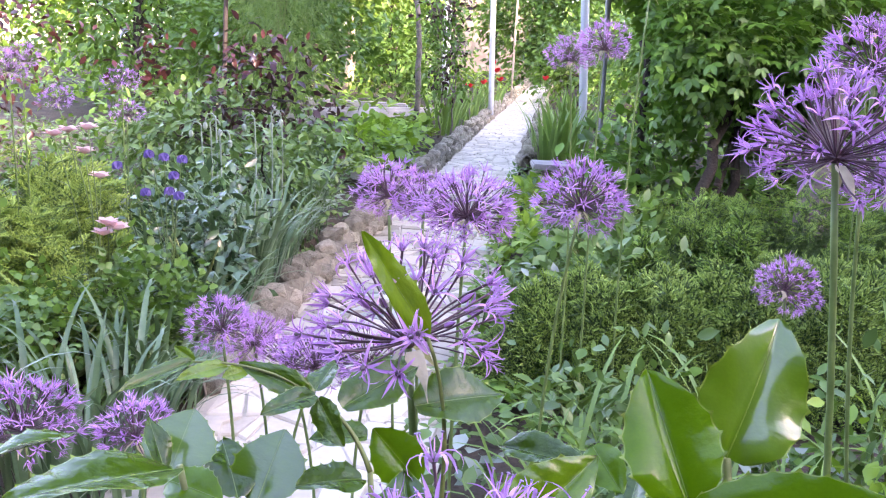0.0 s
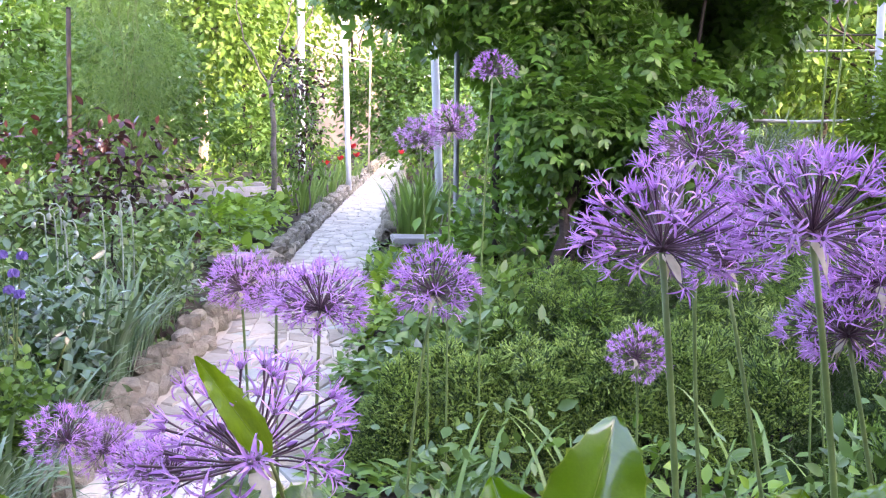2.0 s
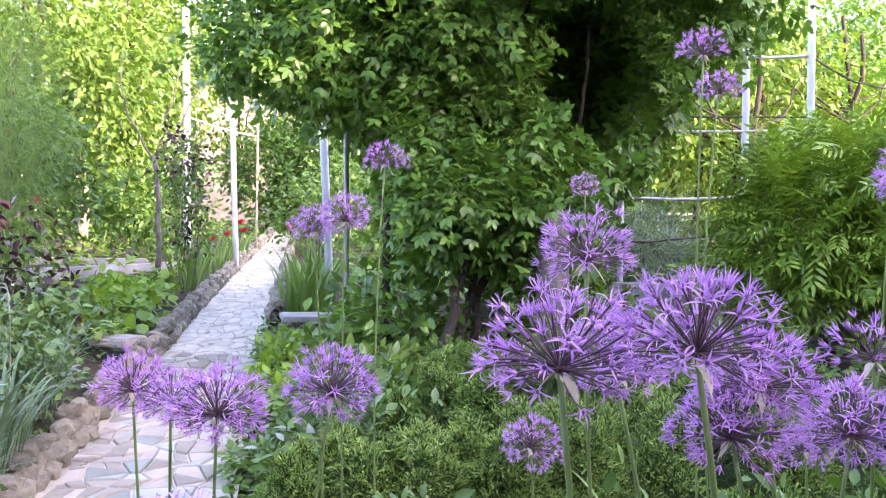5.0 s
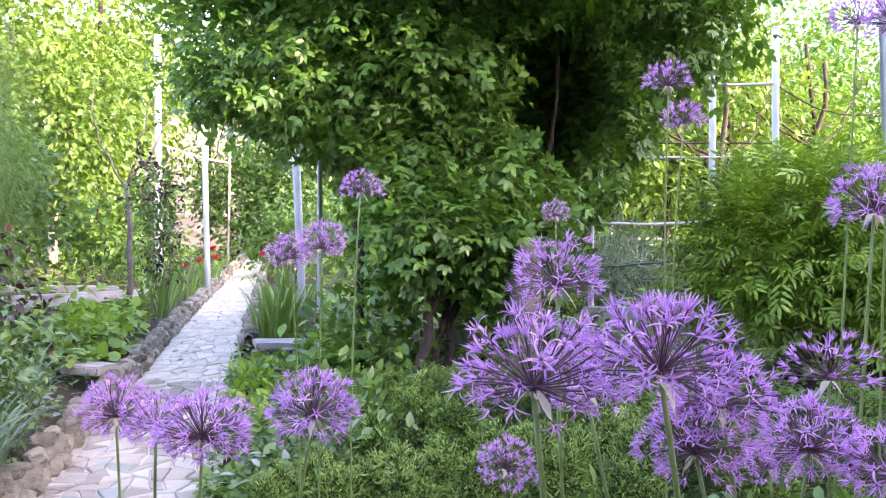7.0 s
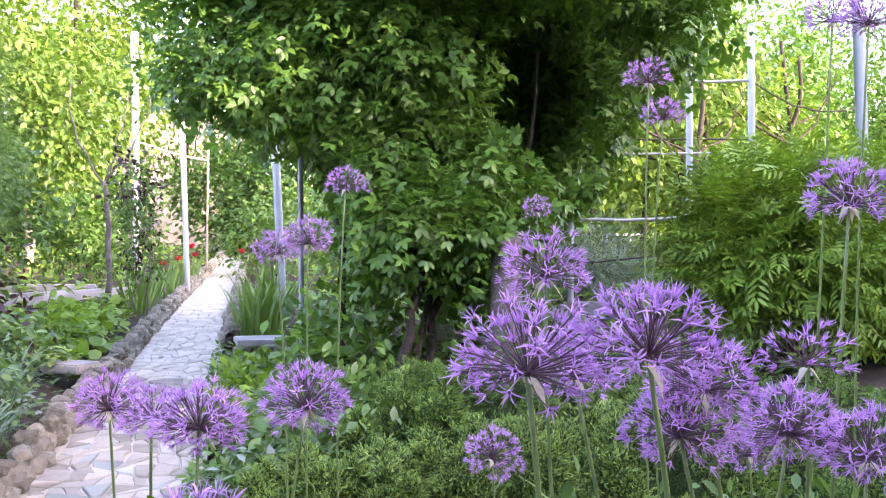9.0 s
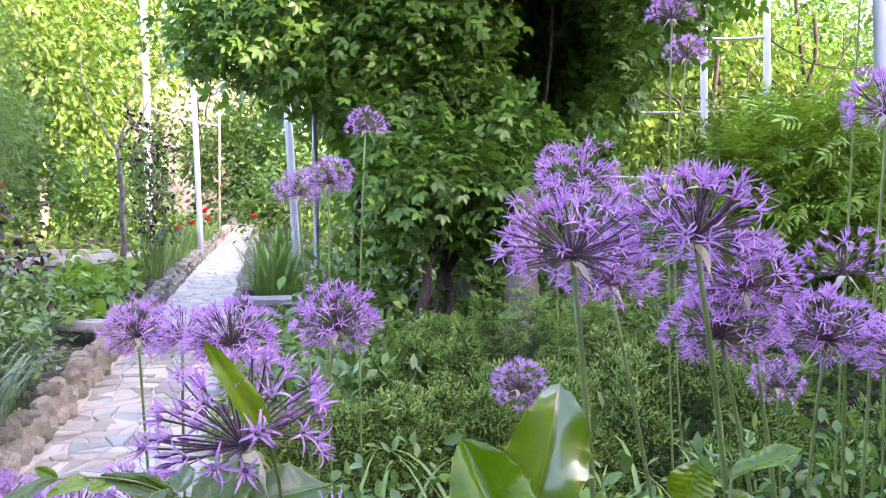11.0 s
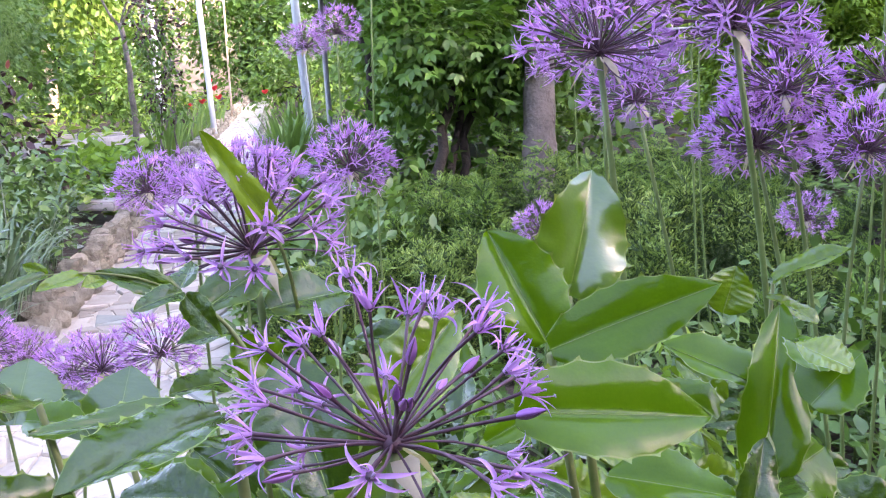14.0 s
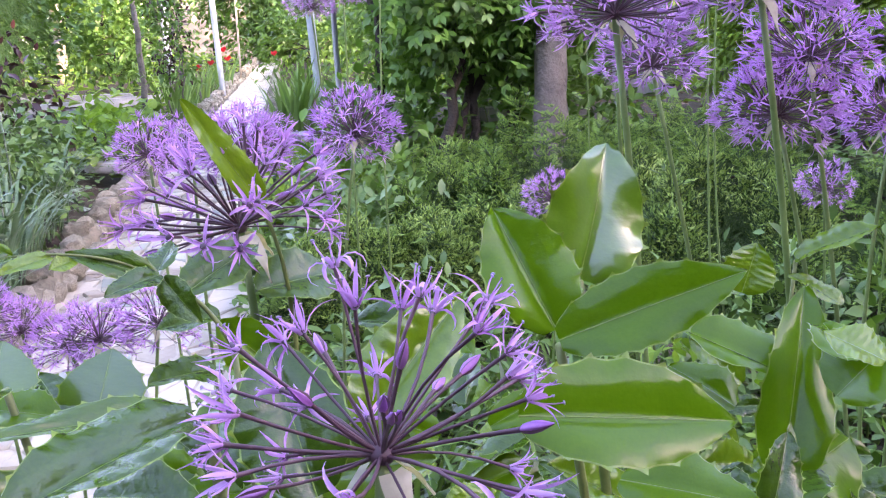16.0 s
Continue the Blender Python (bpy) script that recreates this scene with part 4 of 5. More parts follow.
def juniper(place, radii, n, size, mat, label, lumps=15, tips=M_JUNTIP, form=SPRAY, flat=False):
    z0 = float(ground_z(place[0], place[1]))
    j = thing("juniper", (place[0], place[1], z0), label, "shrub", "low junipers")
    cen = np.stack([rng.uniform(-0.75, 0.75, lumps) * radii[0], rng.uniform(-0.75, 0.75, lumps) * radii[1]], -1)
    k = n
    a = rng.uniform(0, 2 * np.pi, k)
    r = np.sqrt(rng.random(k)) * 1.02
    x, y = r * np.cos(a) * radii[0], r * np.sin(a) * radii[1]
    lump = np.exp(-((x[:, None] - cen[:, 0]) ** 2 + (y[:, None] - cen[:, 1]) ** 2) / (0.12 * radii[0]) ** 2 / 2).max(1)
    h = radii[2] * np.clip(1 - r ** 2.6, 0.08, 1) * (0.18 + 0.82 * lump) * (0.8 + 0.2 * np.sin(x * 31 + 2) * np.sin(y * 27))
    if flat:
        h = radii[2] * np.clip(1 - r ** 7, 0.05, 1) * (0.56 + 0.44 * lump) * (0.93 + 0.07 * np.sin(x * 43 + 2) * np.sin(y * 37))
    lev = rng.random(k) ** 0.3
    z = h * lev
    gz = ground_z(x + place[0], y + place[1]) - z0
    out = np.stack([x / radii[0], y / radii[1], np.zeros(k)], -1)
    d = unit(out * 0.9 + rng.normal(0, 0.55, (k, 3)) * np.array([1, 1, 0.4]) + np.array([0, 0, 0.22]))
    nrm = unit(rng.normal(0, 0.4, (k, 3)) + np.array([0, -0.15, 1]))
    if form is TUFT:
        d = unit(out * 0.5 + rng.normal(0, 0.45, (k, 3)) + np.array([0, -0.15, 0.8]))
        nrm = rand_dirs(k)
    R, T, S = axes(d, nrm), np.stack([x, y, z + gz], -1), size * rng.uniform(0.55, 1.3, k) * (0.7 + 0.5 * lump)
    v, f = scatter(form[0], form[1], R, T, S)
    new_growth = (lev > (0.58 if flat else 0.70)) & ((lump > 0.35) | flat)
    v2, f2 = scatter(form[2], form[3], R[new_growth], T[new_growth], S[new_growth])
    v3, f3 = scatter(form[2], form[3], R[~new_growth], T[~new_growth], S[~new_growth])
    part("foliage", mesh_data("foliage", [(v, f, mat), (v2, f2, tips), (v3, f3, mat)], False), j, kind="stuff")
    for _ in range(9):
        t = rng.uniform(0, 6.28)
        e = np.array([math.cos(t) * radii[0] * 0.8, math.sin(t) * radii[1] * 0.8, radii[2] * 0.15])
        bv, bf = tube(bend((0, 0, -0.03), e, (0, 0, 0.05), 7, 0.01), np.linspace(0.014, 0.004, 7), 6)
        part("branch", mesh_data("branch", [(bv, bf, M_BARK)]), j)
    return j


juniper((2.25, 2.9), (0.6, 0.55, 0.42), 2200, 0.07, M_JUNIPER, "low spreading green juniper with feathery sprays")
JL = "low spreading green juniper with feathery sprays"
LH = "low flat-topped juniper with fine light green tips"
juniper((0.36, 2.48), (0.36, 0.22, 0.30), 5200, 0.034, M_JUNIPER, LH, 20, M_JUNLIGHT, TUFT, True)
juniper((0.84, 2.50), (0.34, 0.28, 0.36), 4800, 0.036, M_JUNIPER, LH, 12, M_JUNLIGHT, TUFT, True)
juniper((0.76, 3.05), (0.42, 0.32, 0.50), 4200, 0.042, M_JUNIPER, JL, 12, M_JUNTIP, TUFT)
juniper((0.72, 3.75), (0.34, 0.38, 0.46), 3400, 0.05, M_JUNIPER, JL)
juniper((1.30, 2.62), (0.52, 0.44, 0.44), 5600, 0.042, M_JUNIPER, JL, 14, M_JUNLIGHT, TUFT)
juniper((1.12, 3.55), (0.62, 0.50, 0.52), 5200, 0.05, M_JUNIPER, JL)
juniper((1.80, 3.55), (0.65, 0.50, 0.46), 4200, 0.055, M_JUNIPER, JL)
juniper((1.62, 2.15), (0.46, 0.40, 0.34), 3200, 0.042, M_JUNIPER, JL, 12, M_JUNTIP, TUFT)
juniper((-1.32, 2.60), (0.58, 0.50, 0.44), 5200, 0.062, M_GOLDJUN, "low spreading golden-green juniper in the bed", tips=M_GOLDTIP)
juniper((-1.08, 2.22), (0.28, 0.26, 0.30), 2000, 0.055, M_GOLDJUN, "low spreading golden-green juniper in the bed", tips=M_GOLDTIP)
juniper((-1.85, 3.1), (0.6, 0.6, 0.52), 2400, 0.095, M_GOLDJUN, "low spreading golden-green juniper in the bed", tips=M_GOLDTIP)


# ---- the big leafy tree over the junipers ----
tree = thing("tree", (0.95, 4.6, 0.1), "dense dark green tree with low leafy skirts and thin trunks", "tree")
TB = np.array([0.95, 4.6, 0.1])
# blobs at z 3.7, 2.95 and 2.5: unseen canopy added to block skylight
BLOBS = [((0.9, 5.2, 2.3), (1.0, 0.8, 0.95)), ((0.30, 5.0, 1.80), (0.56, 0.55, 0.46)), ((0.98, 4.6, 1.20), (0.44, 0.36, 0.46)), ((1.40, 4.75, 1.12), (0.42, 0.34, 0.36)), ((2.30, 4.95, 2.15), (0.50, 0.40, 0.42)), ((0.74, 4.6, 0.98), (0.22, 0.3, 0.34)), ((2.0, 5.3, 2.8), (0.95, 0.7, 0.6)), ((0.45, 5.2, 2.6), (0.8, 0.7, 0.6)), ((0.8, 4.8, 1.75), (0.55, 0.45, 0.45)), ((0.90, 4.35, 0.98), (0.30, 0.25, 0.26)), ((1.25, 4.45, 0.96), (0.30, 0.25, 0.26)), ((1.3, 5.4, 3.7), (1.7, 1.2, 0.7)), ((0.9, 4.1, 2.95), (1.0, 0.9, 0.36)), ((1.62, 5.2, 1.15), (0.30, 0.3, 0.45)), ((2.08, 4.95, 1.50), (0.20, 0.3, 0.40)), ((1.05, 4.2, 2.5), (1.1, 0.7, 0.28))]
FIVE = compound(2, 0.50, LEAF)
v, f = foliage(BLOBS, 44000, 0.098, FIVE, 80, 0.16, 0.55, 0.45)
# the deep inner and rear mass of the crown, which no light gets through
vb, fb = foliage([((1.75, 6.1, 1.9), (1.0, 0.45, 1.1)), ((1.55, 5.9, 1.2), (0.60, 0.35, 0.6)), ((2.2, 6.2, 2.4), (1.1, 0.45, 0.9)), ((0.9, 6.0, 2.0), (0.8, 0.4, 0.8)), ((2.15, 5.8, 1.7), (0.5, 0.3, 0.5))], 14000, 0.17, FIVE, 90, 0.25, 0.4, 0.0)
f = np.concatenate([f, fb + len(v)])
v = np.concatenate([v, vb])
per = len(FIVE[0])
mid = v.reshape(-1, per, 3).mean(1)
hollow = (((mid[:, 0] - 1.73) / 0.29) ** 2 + ((mid[:, 2] - 1.66) / 0.44) ** 2 < 1) & (mid[:, 1] < 5.75)
hollow |= (mid[:, 0] < 0.62) & (mid[:, 2] < 1.50 - 0.35 * np.clip(mid[:, 0], 0, 0.6))
# the crown narrows downwards on its far side, the more so the deeper it lies
deep = (mid[:, 1] + 0.1) / 5.1
edge = 1.84 + 0.45 * np.clip(mid[:, 2] - 0.75, 0, 3) + 0.75 * np.clip(mid[:, 2] - 1.65, 0, 3)
hollow |= (mid[:, 0] > edge * deep + 0.06 * np.sin(mid[:, 2] * 17) + 0.05 * np.sin(mid[:, 1] * 23)) & (mid[:, 2] < 3.2)
v = v.reshape(-1, per, 3)[~hollow].reshape(-1, 3)
f = f[:len(f) * int((~hollow).sum()) // len(hollow)]
part("crown", mesh_data("crown", [(v - TB, f, M_TREE)]), tree, kind="stuff")
for a, b, r in (((0.80, 4.15, 0.15), (1.02, 4.6, 1.1), 0.024), ((0.99, 4.4, 0.15), (1.15, 4.7, 1.2), 0.021), ((0.62, 4.6, 0.15), (0.60, 4.75, 1.0), 0.02), ((0.90, 4.3, 0.15), (1.2, 4.9, 1.3), 0.018), ((1.50, 5.6, 0.2), (1.62, 5.75, 2.9), 0.055), ((1.60, 5.0, 0.9), (1.74, 5.0, 1.95), 0.011)):
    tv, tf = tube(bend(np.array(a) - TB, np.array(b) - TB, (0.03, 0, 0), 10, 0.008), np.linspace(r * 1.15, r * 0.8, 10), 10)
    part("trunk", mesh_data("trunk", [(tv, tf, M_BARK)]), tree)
for lv, lf in limbs(np.array((1.35, 5.85, 1.2)) - TB, [(np.array(c) - TB, r) for c, r in BLOBS[:4] + BLOBS[5:11]], 0.014, 0.004, 1):
    part("limb", mesh_data("limb", [(lv, lf, M_BARK)]), tree)

stump = thing("tree_stump", (1.34, 4.22, 0.14), "thick grey weathered tree trunk behind the juniper", "tree trunk")
su = np.linspace(0, 1, 9)
sv, sf = tube(np.stack([0.02 * su, 0.03 * su, su * 0.78], -1), 0.085 - 0.018 * su, 20)
sv = np.array([Vector(p) + Vector((p[0], p[1], 0)).normalized() * 0.018 * noise.noise(Vector(p) * 9) for p in sv])
part("trunk", mesh_data("trunk", [(sv, sf, M_GREYBARK)]), stump)

# ---- fresh green shrub ----
FROND = compound(4, 0.36, leaf_template((0, 0.13, 0.11, 0), (0, 0.32, 0.66, 1), 0.25, 0.25))
shrub = thing("shrub", (2.95, 4.4, 0.2), "fresh green bushy shrub with divided leaves", "shrub")
SB = np.array([2.95, 4.4, 0.2])
SBL = [((2.95, 4.4, 0.80), (0.62, 0.50, 0.46)), ((2.55, 4.35, 0.85), (0.26, 0.35, 0.36)), ((3.35, 4.5, 0.98), (0.45, 0.45, 0.34)), ((2.80, 4.4, 1.10), (0.36, 0.36, 0.22)), ((3.7, 4.6, 0.8), (0.6, 0.5, 0.5))]
v, f = foliage(SBL, 4800, 0.165, FROND, 40, 0.2, 0.75, 0.5, 0.05)
part("foliage", mesh_data("foliage", [(v - SB, f, M_SHRUB)]), shrub, kind="stuff")
for lv, lf in limbs((0, 0, 0), [(np.array(c) - SB, r) for c, r in SBL], 0.012, 0.004, 4):
    part("stem", mesh_data("stem", [(lv, lf, M_MAHSTEM)]), shrub)


# ---- trees and bushes beyond ----
def leafy(name, place, blobs, n, size, mat, label, category, group, trunk_r=0.06, bark=M_BARK, template=LEAFLO, lean=(0, 0), per=2, clumps=24, spread=0.24):
    z = float(ground_z(place[0], place[1])) - 0.05
    o = np.array([place[0], place[1], z])
    t = thing(name, o, label, category, group)
    top = max(b[0][2] for b in blobs)
    tv, tf = tube(bend((0, 0, 0), (lean[0], lean[1], top), (0.05, 0, 0), 12, 0.02), np.linspace(trunk_r, trunk_r * 0.4, 12), 10)
    part("trunk", mesh_data("trunk", [(tv, tf, bark)]), t)
    for lv, lf in limbs((lean[0] * 0.4, lean[1] * 0.4, top * 0.4), blobs, trunk_r * 0.4, 0.006, per, 5):
        part("limb", mesh_data("limb", [(lv, lf, bark)]), t)
    v, f = foliage(blobs, n, size, template, clumps, spread)
    part("crown", mesh_data("crown", [(v, f, mat)]), t, kind="stuff")
    return t


GT = "trees behind the garden"
YL = "slender tree with sunlit yellow-green leaves"
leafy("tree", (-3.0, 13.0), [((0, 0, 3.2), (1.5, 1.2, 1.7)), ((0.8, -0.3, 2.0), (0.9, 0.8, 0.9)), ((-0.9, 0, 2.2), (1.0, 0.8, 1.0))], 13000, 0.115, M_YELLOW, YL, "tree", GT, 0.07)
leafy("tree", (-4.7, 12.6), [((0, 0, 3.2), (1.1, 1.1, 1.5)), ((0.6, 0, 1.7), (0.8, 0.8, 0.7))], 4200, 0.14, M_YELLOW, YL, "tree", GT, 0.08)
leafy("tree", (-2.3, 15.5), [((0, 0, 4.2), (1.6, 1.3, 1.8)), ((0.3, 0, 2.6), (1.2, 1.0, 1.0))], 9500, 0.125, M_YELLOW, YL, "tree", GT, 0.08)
leafy("tree", (1.4, 20.0), [((0, 0, 3.8), (2.2, 1.5, 2.0)), ((1.2, 0, 2.2), (1.5, 1, 1.2))], 4200, 0.2, M_BUSH, "dark green tree at the end of the path", "tree", GT, 0.1)
for x, y, h in ((6.3, 12.5, 4.4), (8.4, 14.5, 5.0), (4.6, 15.5, 4.6), (10.5, 17.0, 5.0), (7.0, 18.0, 5.5), (12.5, 15.0, 5.0)):
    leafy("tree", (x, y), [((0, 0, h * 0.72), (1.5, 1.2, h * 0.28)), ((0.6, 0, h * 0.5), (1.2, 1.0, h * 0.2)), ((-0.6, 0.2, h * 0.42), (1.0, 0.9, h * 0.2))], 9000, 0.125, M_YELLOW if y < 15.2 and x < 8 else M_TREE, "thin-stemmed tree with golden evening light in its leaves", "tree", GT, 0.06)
leafy("bush", (-1.95, 7.6), [((0, 0, 0.75), (0.62, 0.5, 0.55)), ((0.1, 0, 1.2), (0.4, 0.35, 0.35))], 4200, 0.075, M_BUSH, "rounded mid-green bush with small leaves", "shrub", "bushes in the bed", 0.03, per=4)
leafy("bush", (-1.55, 11.2), [((0, 0, 0.55), (0.42, 0.4, 0.42))], 1600, 0.08, M_BUSH, "rounded mid-green bush with small leaves", "shrub", "bushes in the bed", 0.02, per=4)
leafy("bush", (-3.4, 8.2), [((0, 0, 0.9), (0.9, 0.7, 0.7)), ((0.2, 0, 1.45), (0.45, 0.4, 0.4))], 3600, 0.085, M_BUSH, "tall loose green bush behind the roses", "shrub", "bushes in the bed", 0.03, per=4)
leafy("bush", (-2.7, 9.6), [((0, 0, 1.0), (0.8, 0.6, 0.8)), ((0, 0, 1.9), (0.7, 0.5, 0.6))], 3600, 0.09, M_BUSH, "tall loose green bush behind the roses", "shrub", "bushes in the bed", 0.03, per=4)
for x, y, h in ((-3.6, 11.8, 1.1), (-4.1, 10.4, 1.3), (-1.9, 15.6, 1.0), (-3.0, 16.5, 1.6)):
    leafy("bush", (x, y), [((0, 0, h * 0.6), (0.8, 0.6, h * 0.6)), ((0.3, 0, h), (0.5, 0.45, h * 0.4))], 2600, 0.10, M_BUSH, "dense green bush under the sunlit trees", "shrub", "bushes under the trees", 0.03, per=3)
leafy("bush", (0.7, 13.5), [((0, 0, 0.55), (0.75, 0.7, 0.5)), ((0.5, 0.8, 0.8), (0.7, 0.7, 0.6))], 2800, 0.09, M_BUSH, "round green bush where the path bends", "shrub", "bushes in the bed", 0.03, per=4)
leafy("bush", (1.6, 11.0), [((0, 0, 0.7), (0.8, 0.8, 0.6))], 2400, 0.09, M_BUSH, "round green bush where the path bends", "shrub", "bushes in the bed", 0.03, per=4)
for x, y, h in ((0.1, 19.5, 1.1), (1.6, 18.5, 1.3), (3.2, 18.0, 1.4), (-3.5, 19.0, 1.2)):
    leafy("bush", (x, y), [((0, 0, h), (1.0, 0.8, h)), ((0.5, 0, h * 0.7), (0.8, 0.7, h * 0.7))], 6500, 0.13, M_BUSH, "dark green hedge bush beyond the path's end", "shrub", "hedge bushes", 0.05, per=3)
for x, y, s in ((3.2, 9.5, 0.45), (5.4, 9.9, 0.75), (6.0, 9.0, 0.9), (2.4, 8.0, 0.35), (5.4, 7.6, 0.9), (7.0, 11.0, 1.2), (3.6, 12.0, 1.1)):
    leafy("bush", (x, y), [((0, 0, 0.55 * s), (0.85 * s, 0.7 * s, 0.6 * s)), ((0.3, 0, 1.0 * s), (0.5 * s, 0.5 * s, 0.4 * s))], 1900, 0.10, M_SHRUB, "leafy garden bush beyond the wire rails", "shrub", "bushes beyond the rails", 0.03, per=3)

leafy("tree", (-0.9, 21.0), [((0, 0, 2.6), (1.2, 0.8, 1.3)), ((0.5, 0, 1.2), (0.9, 0.7, 0.8))], 2600, 0.15, M_YELLOW, YL, "tree", GT, 0.06)
for x, y, h in ((4.4, 17.0, 1.5), (6.2, 16.5, 1.6), (8.0, 16.0, 1.7), (9.8, 15.0, 1.8), (3.0, 14.5, 1.1)):
    leafy("bush", (x, y), [((0, 0, h * 0.5), (1.1, 0.7, h * 0.55)), ((0.4, 0, h * 0.9), (0.7, 0.6, h * 0.4))], 3400, 0.13, M_SHRUB, "green hedge bush behind the garden stool", "shrub", "hedge bushes", 0.04, per=3)
for x, y, h in ((5.2, 18.5, 3.4), (7.6, 19.0, 3.8), (10.0, 18.5, 4.0), (12.4, 17.5, 4.0)):
    leafy("tree", (x, y), [((0, 0, h * 0.62), (1.7, 0.9, h * 0.40)), ((0.5, -0.2, h * 0.3), (1.6, 0.8, h * 0.3))], 9000, 0.14, M_BUSH, "dense dark green tree in the wood behind the trellis", "tree", GT, 0.07)
# tall feathery plume beside the roses
leafy("feathery_shrub", (-1.62, 6.4), [((0, 0, 1.35), (0.34, 0.3, 0.55)), ((0.05, 0, 0.8), (0.25, 0.25, 0.35)), ((-0.05, 0, 1.85), (0.28, 0.25, 0.35))], 15000, 0.10, material("feathery_leaf", (0.10, 0.20, 0.05), (0.30, 0.46, 0.14), 0.6, 2, 30, 0.0, by="island", vary=0.5, through_light=0.25), "tall feathery shrub with hair-fine soft green leaves", "shrub", "bushes in the bed", 0.008, M_MAHSTEM, template=leaf_template((0, 0.014, 0), (0, 0.5, 1), 0.2, 0.3), per=3, spread=0.3)

M_DILL = material("grey_feather_leaf", (0.09, 0.15, 0.08), (0.24, 0.34, 0.19), 0.6, 2, 30, 0.0, by="island", vary=0.5, through_light=0.15)
for x, y, h in ((3.05, 7.6, 0.55), (3.45, 8.3, 0.6), (2.75, 8.4, 0.5)):
    leafy("feathery_shrub", (x, y), [((0, 0, h * 0.6), (0.42, 0.35, h * 0.5))], 3600, 0.16, M_DILL, "low grey-green feathery plant beyond the pipe rail", "plant", "feathery plants", 0.01, template=leaf_template((0, 0.03, 0), (0, 0.5, 1), 0.2, 0.3), per=3, spread=0.3)
# roses: bush with red young leaves, climbing rose on a stake
leafy("rose_bush", (-1.25, 4.9), [((0, 0, 0.46), (0.40, 0.35, 0.34))], 380, 0.06, M_RED, "rose bush with dark red young leaves", "rose", "roses", 0.012, per=5, template=LEAF)
leafy("rose_bush", (-1.75, 5.2), [((0, 0, 0.50), (0.38, 0.35, 0.34))], 320, 0.06, M_RED, "rose bush with dark red young leaves", "rose", "roses", 0.012, per=5, template=LEAF)
leafy("rose_bush", (-1.4, 4.6), [((0, 0, 0.30), (0.5, 0.4, 0.24))], 2200, 0.05, M_GROUND, "leafy green rose bush in the bed", "rose", "roses", 0.012, per=5, template=LEAF)
leafy("rose_bush", (-0.95, 3.75), [((0, 0, 0.24), (0.24, 0.3, 0.20))], 1300, 0.045, M_GROUND, "rose bush with dark green leaves beside the strap leaves", "rose", "roses", 0.010, per=5, template=LEAF)
leafy("climbing_rose", (-0.74, 8.5), [((0, 0, 1.2), (0.22, 0.2, 0.3)), ((0.03, 0, 0.75), (0.18, 0.18, 0.35))], 620, 0.055, M_RED, "tall climbing rose with reddish shoots", "rose", "roses", 0.009, M_GREYBARK, per=2, template=LEAF)
leafy("climbing_rose", (-0.62, 8.2), [((0, 0, 0.6), (0.2, 0.2, 0.35)), ((-0.1, 0, 1.1), (0.18, 0.18, 0.3))], 700, 0.055, M_BUSH, "tall climbing rose with thin brown stems", "rose", "roses", 0.009, M_GREYBARK, per=2, template=LEAF)
leafy("climbing_rose", (-2.7, 4.6), [((0, 0, 0.8), (0.50, 0.35, 0.55))], 900, 0.05, M_RED, "tall rose with red and bronze leaves", "rose", "roses", 0.015, per=5, template=LEAF)

for x, y, h, lx in ((5.6, 11.0, 2.6, 0.25), (6.6, 12.2, 3.2, -0.2), (7.3, 11.6, 3.0, 0.3), (5.0, 12.8, 2.8, 0.1), (8.2, 12.6, 3.4, -0.25), (6.1, 13.4, 3.2, 0.15)):
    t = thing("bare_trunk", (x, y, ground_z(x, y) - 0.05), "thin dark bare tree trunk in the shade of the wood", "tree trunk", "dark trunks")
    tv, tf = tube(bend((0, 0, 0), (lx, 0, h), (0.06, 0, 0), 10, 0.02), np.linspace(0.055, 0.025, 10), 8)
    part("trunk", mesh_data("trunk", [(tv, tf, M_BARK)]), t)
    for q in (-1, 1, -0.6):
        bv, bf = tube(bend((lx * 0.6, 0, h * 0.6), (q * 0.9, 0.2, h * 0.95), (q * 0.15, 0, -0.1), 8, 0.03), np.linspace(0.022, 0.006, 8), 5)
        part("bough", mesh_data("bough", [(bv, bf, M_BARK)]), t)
# birch-like pale stems and a bare sapling
for x, y, h, r in ((-2.65, 14.0, 1.6, 0.075), (-1.0, 9.0, 1.15, 0.03)):
    t = thing("sapling", (x, y, ground_z(x, y) - 0.05), "bare pale young tree trunk lit by low sun", "tree trunk", "pale trunks")
    tv, tf = tube(bend((0, 0, 0), (-0.05, 0, h), (0.02, 0, 0), 9, 0.008), np.linspace(r, r * 0.75, 9), 10)
    part("trunk", mesh_data("trunk", [(tv, tf, M_PALEBARK if y > 10 else M_GREYBARK)]), t)
    for s in (-1, 1, 0.4):
        bv, bf = tube(bend((-0.05, 0, h * 0.97), (s * 0.35, 0.1, h * 1.8), (s * 0.1, 0, 0), 8, 0.015), np.linspace(r * 0.4, 0.004, 8), 6)
        part("bough", mesh_data("bough", [(bv, bf, M_GREYBARK)]), t)


# ---- posts, rails, wires ----
def post(name, foot, top, r, mat, label, sides=12, group="posts"):
    f0 = np.array([foot[0], foot[1], ground_z(foot[0], foot[1]) - 0.05])
    p = thing(name, f0, label, "post", group)
    a, b = np.zeros(3), np.array(top) - f0
    v, f = tube(np.linspace(a, b, 6), r, sides)
    part("shaft", mesh_data("shaft", [(v, f, mat)]), p)
    cv, cf = tube(np.array([b, b + np.array([0, 0, 0.012])]), (r * 1.12, r * 0.9), sides)
    part("cap", mesh_data("cap", [(cv, cf, mat)]), p)
    return p


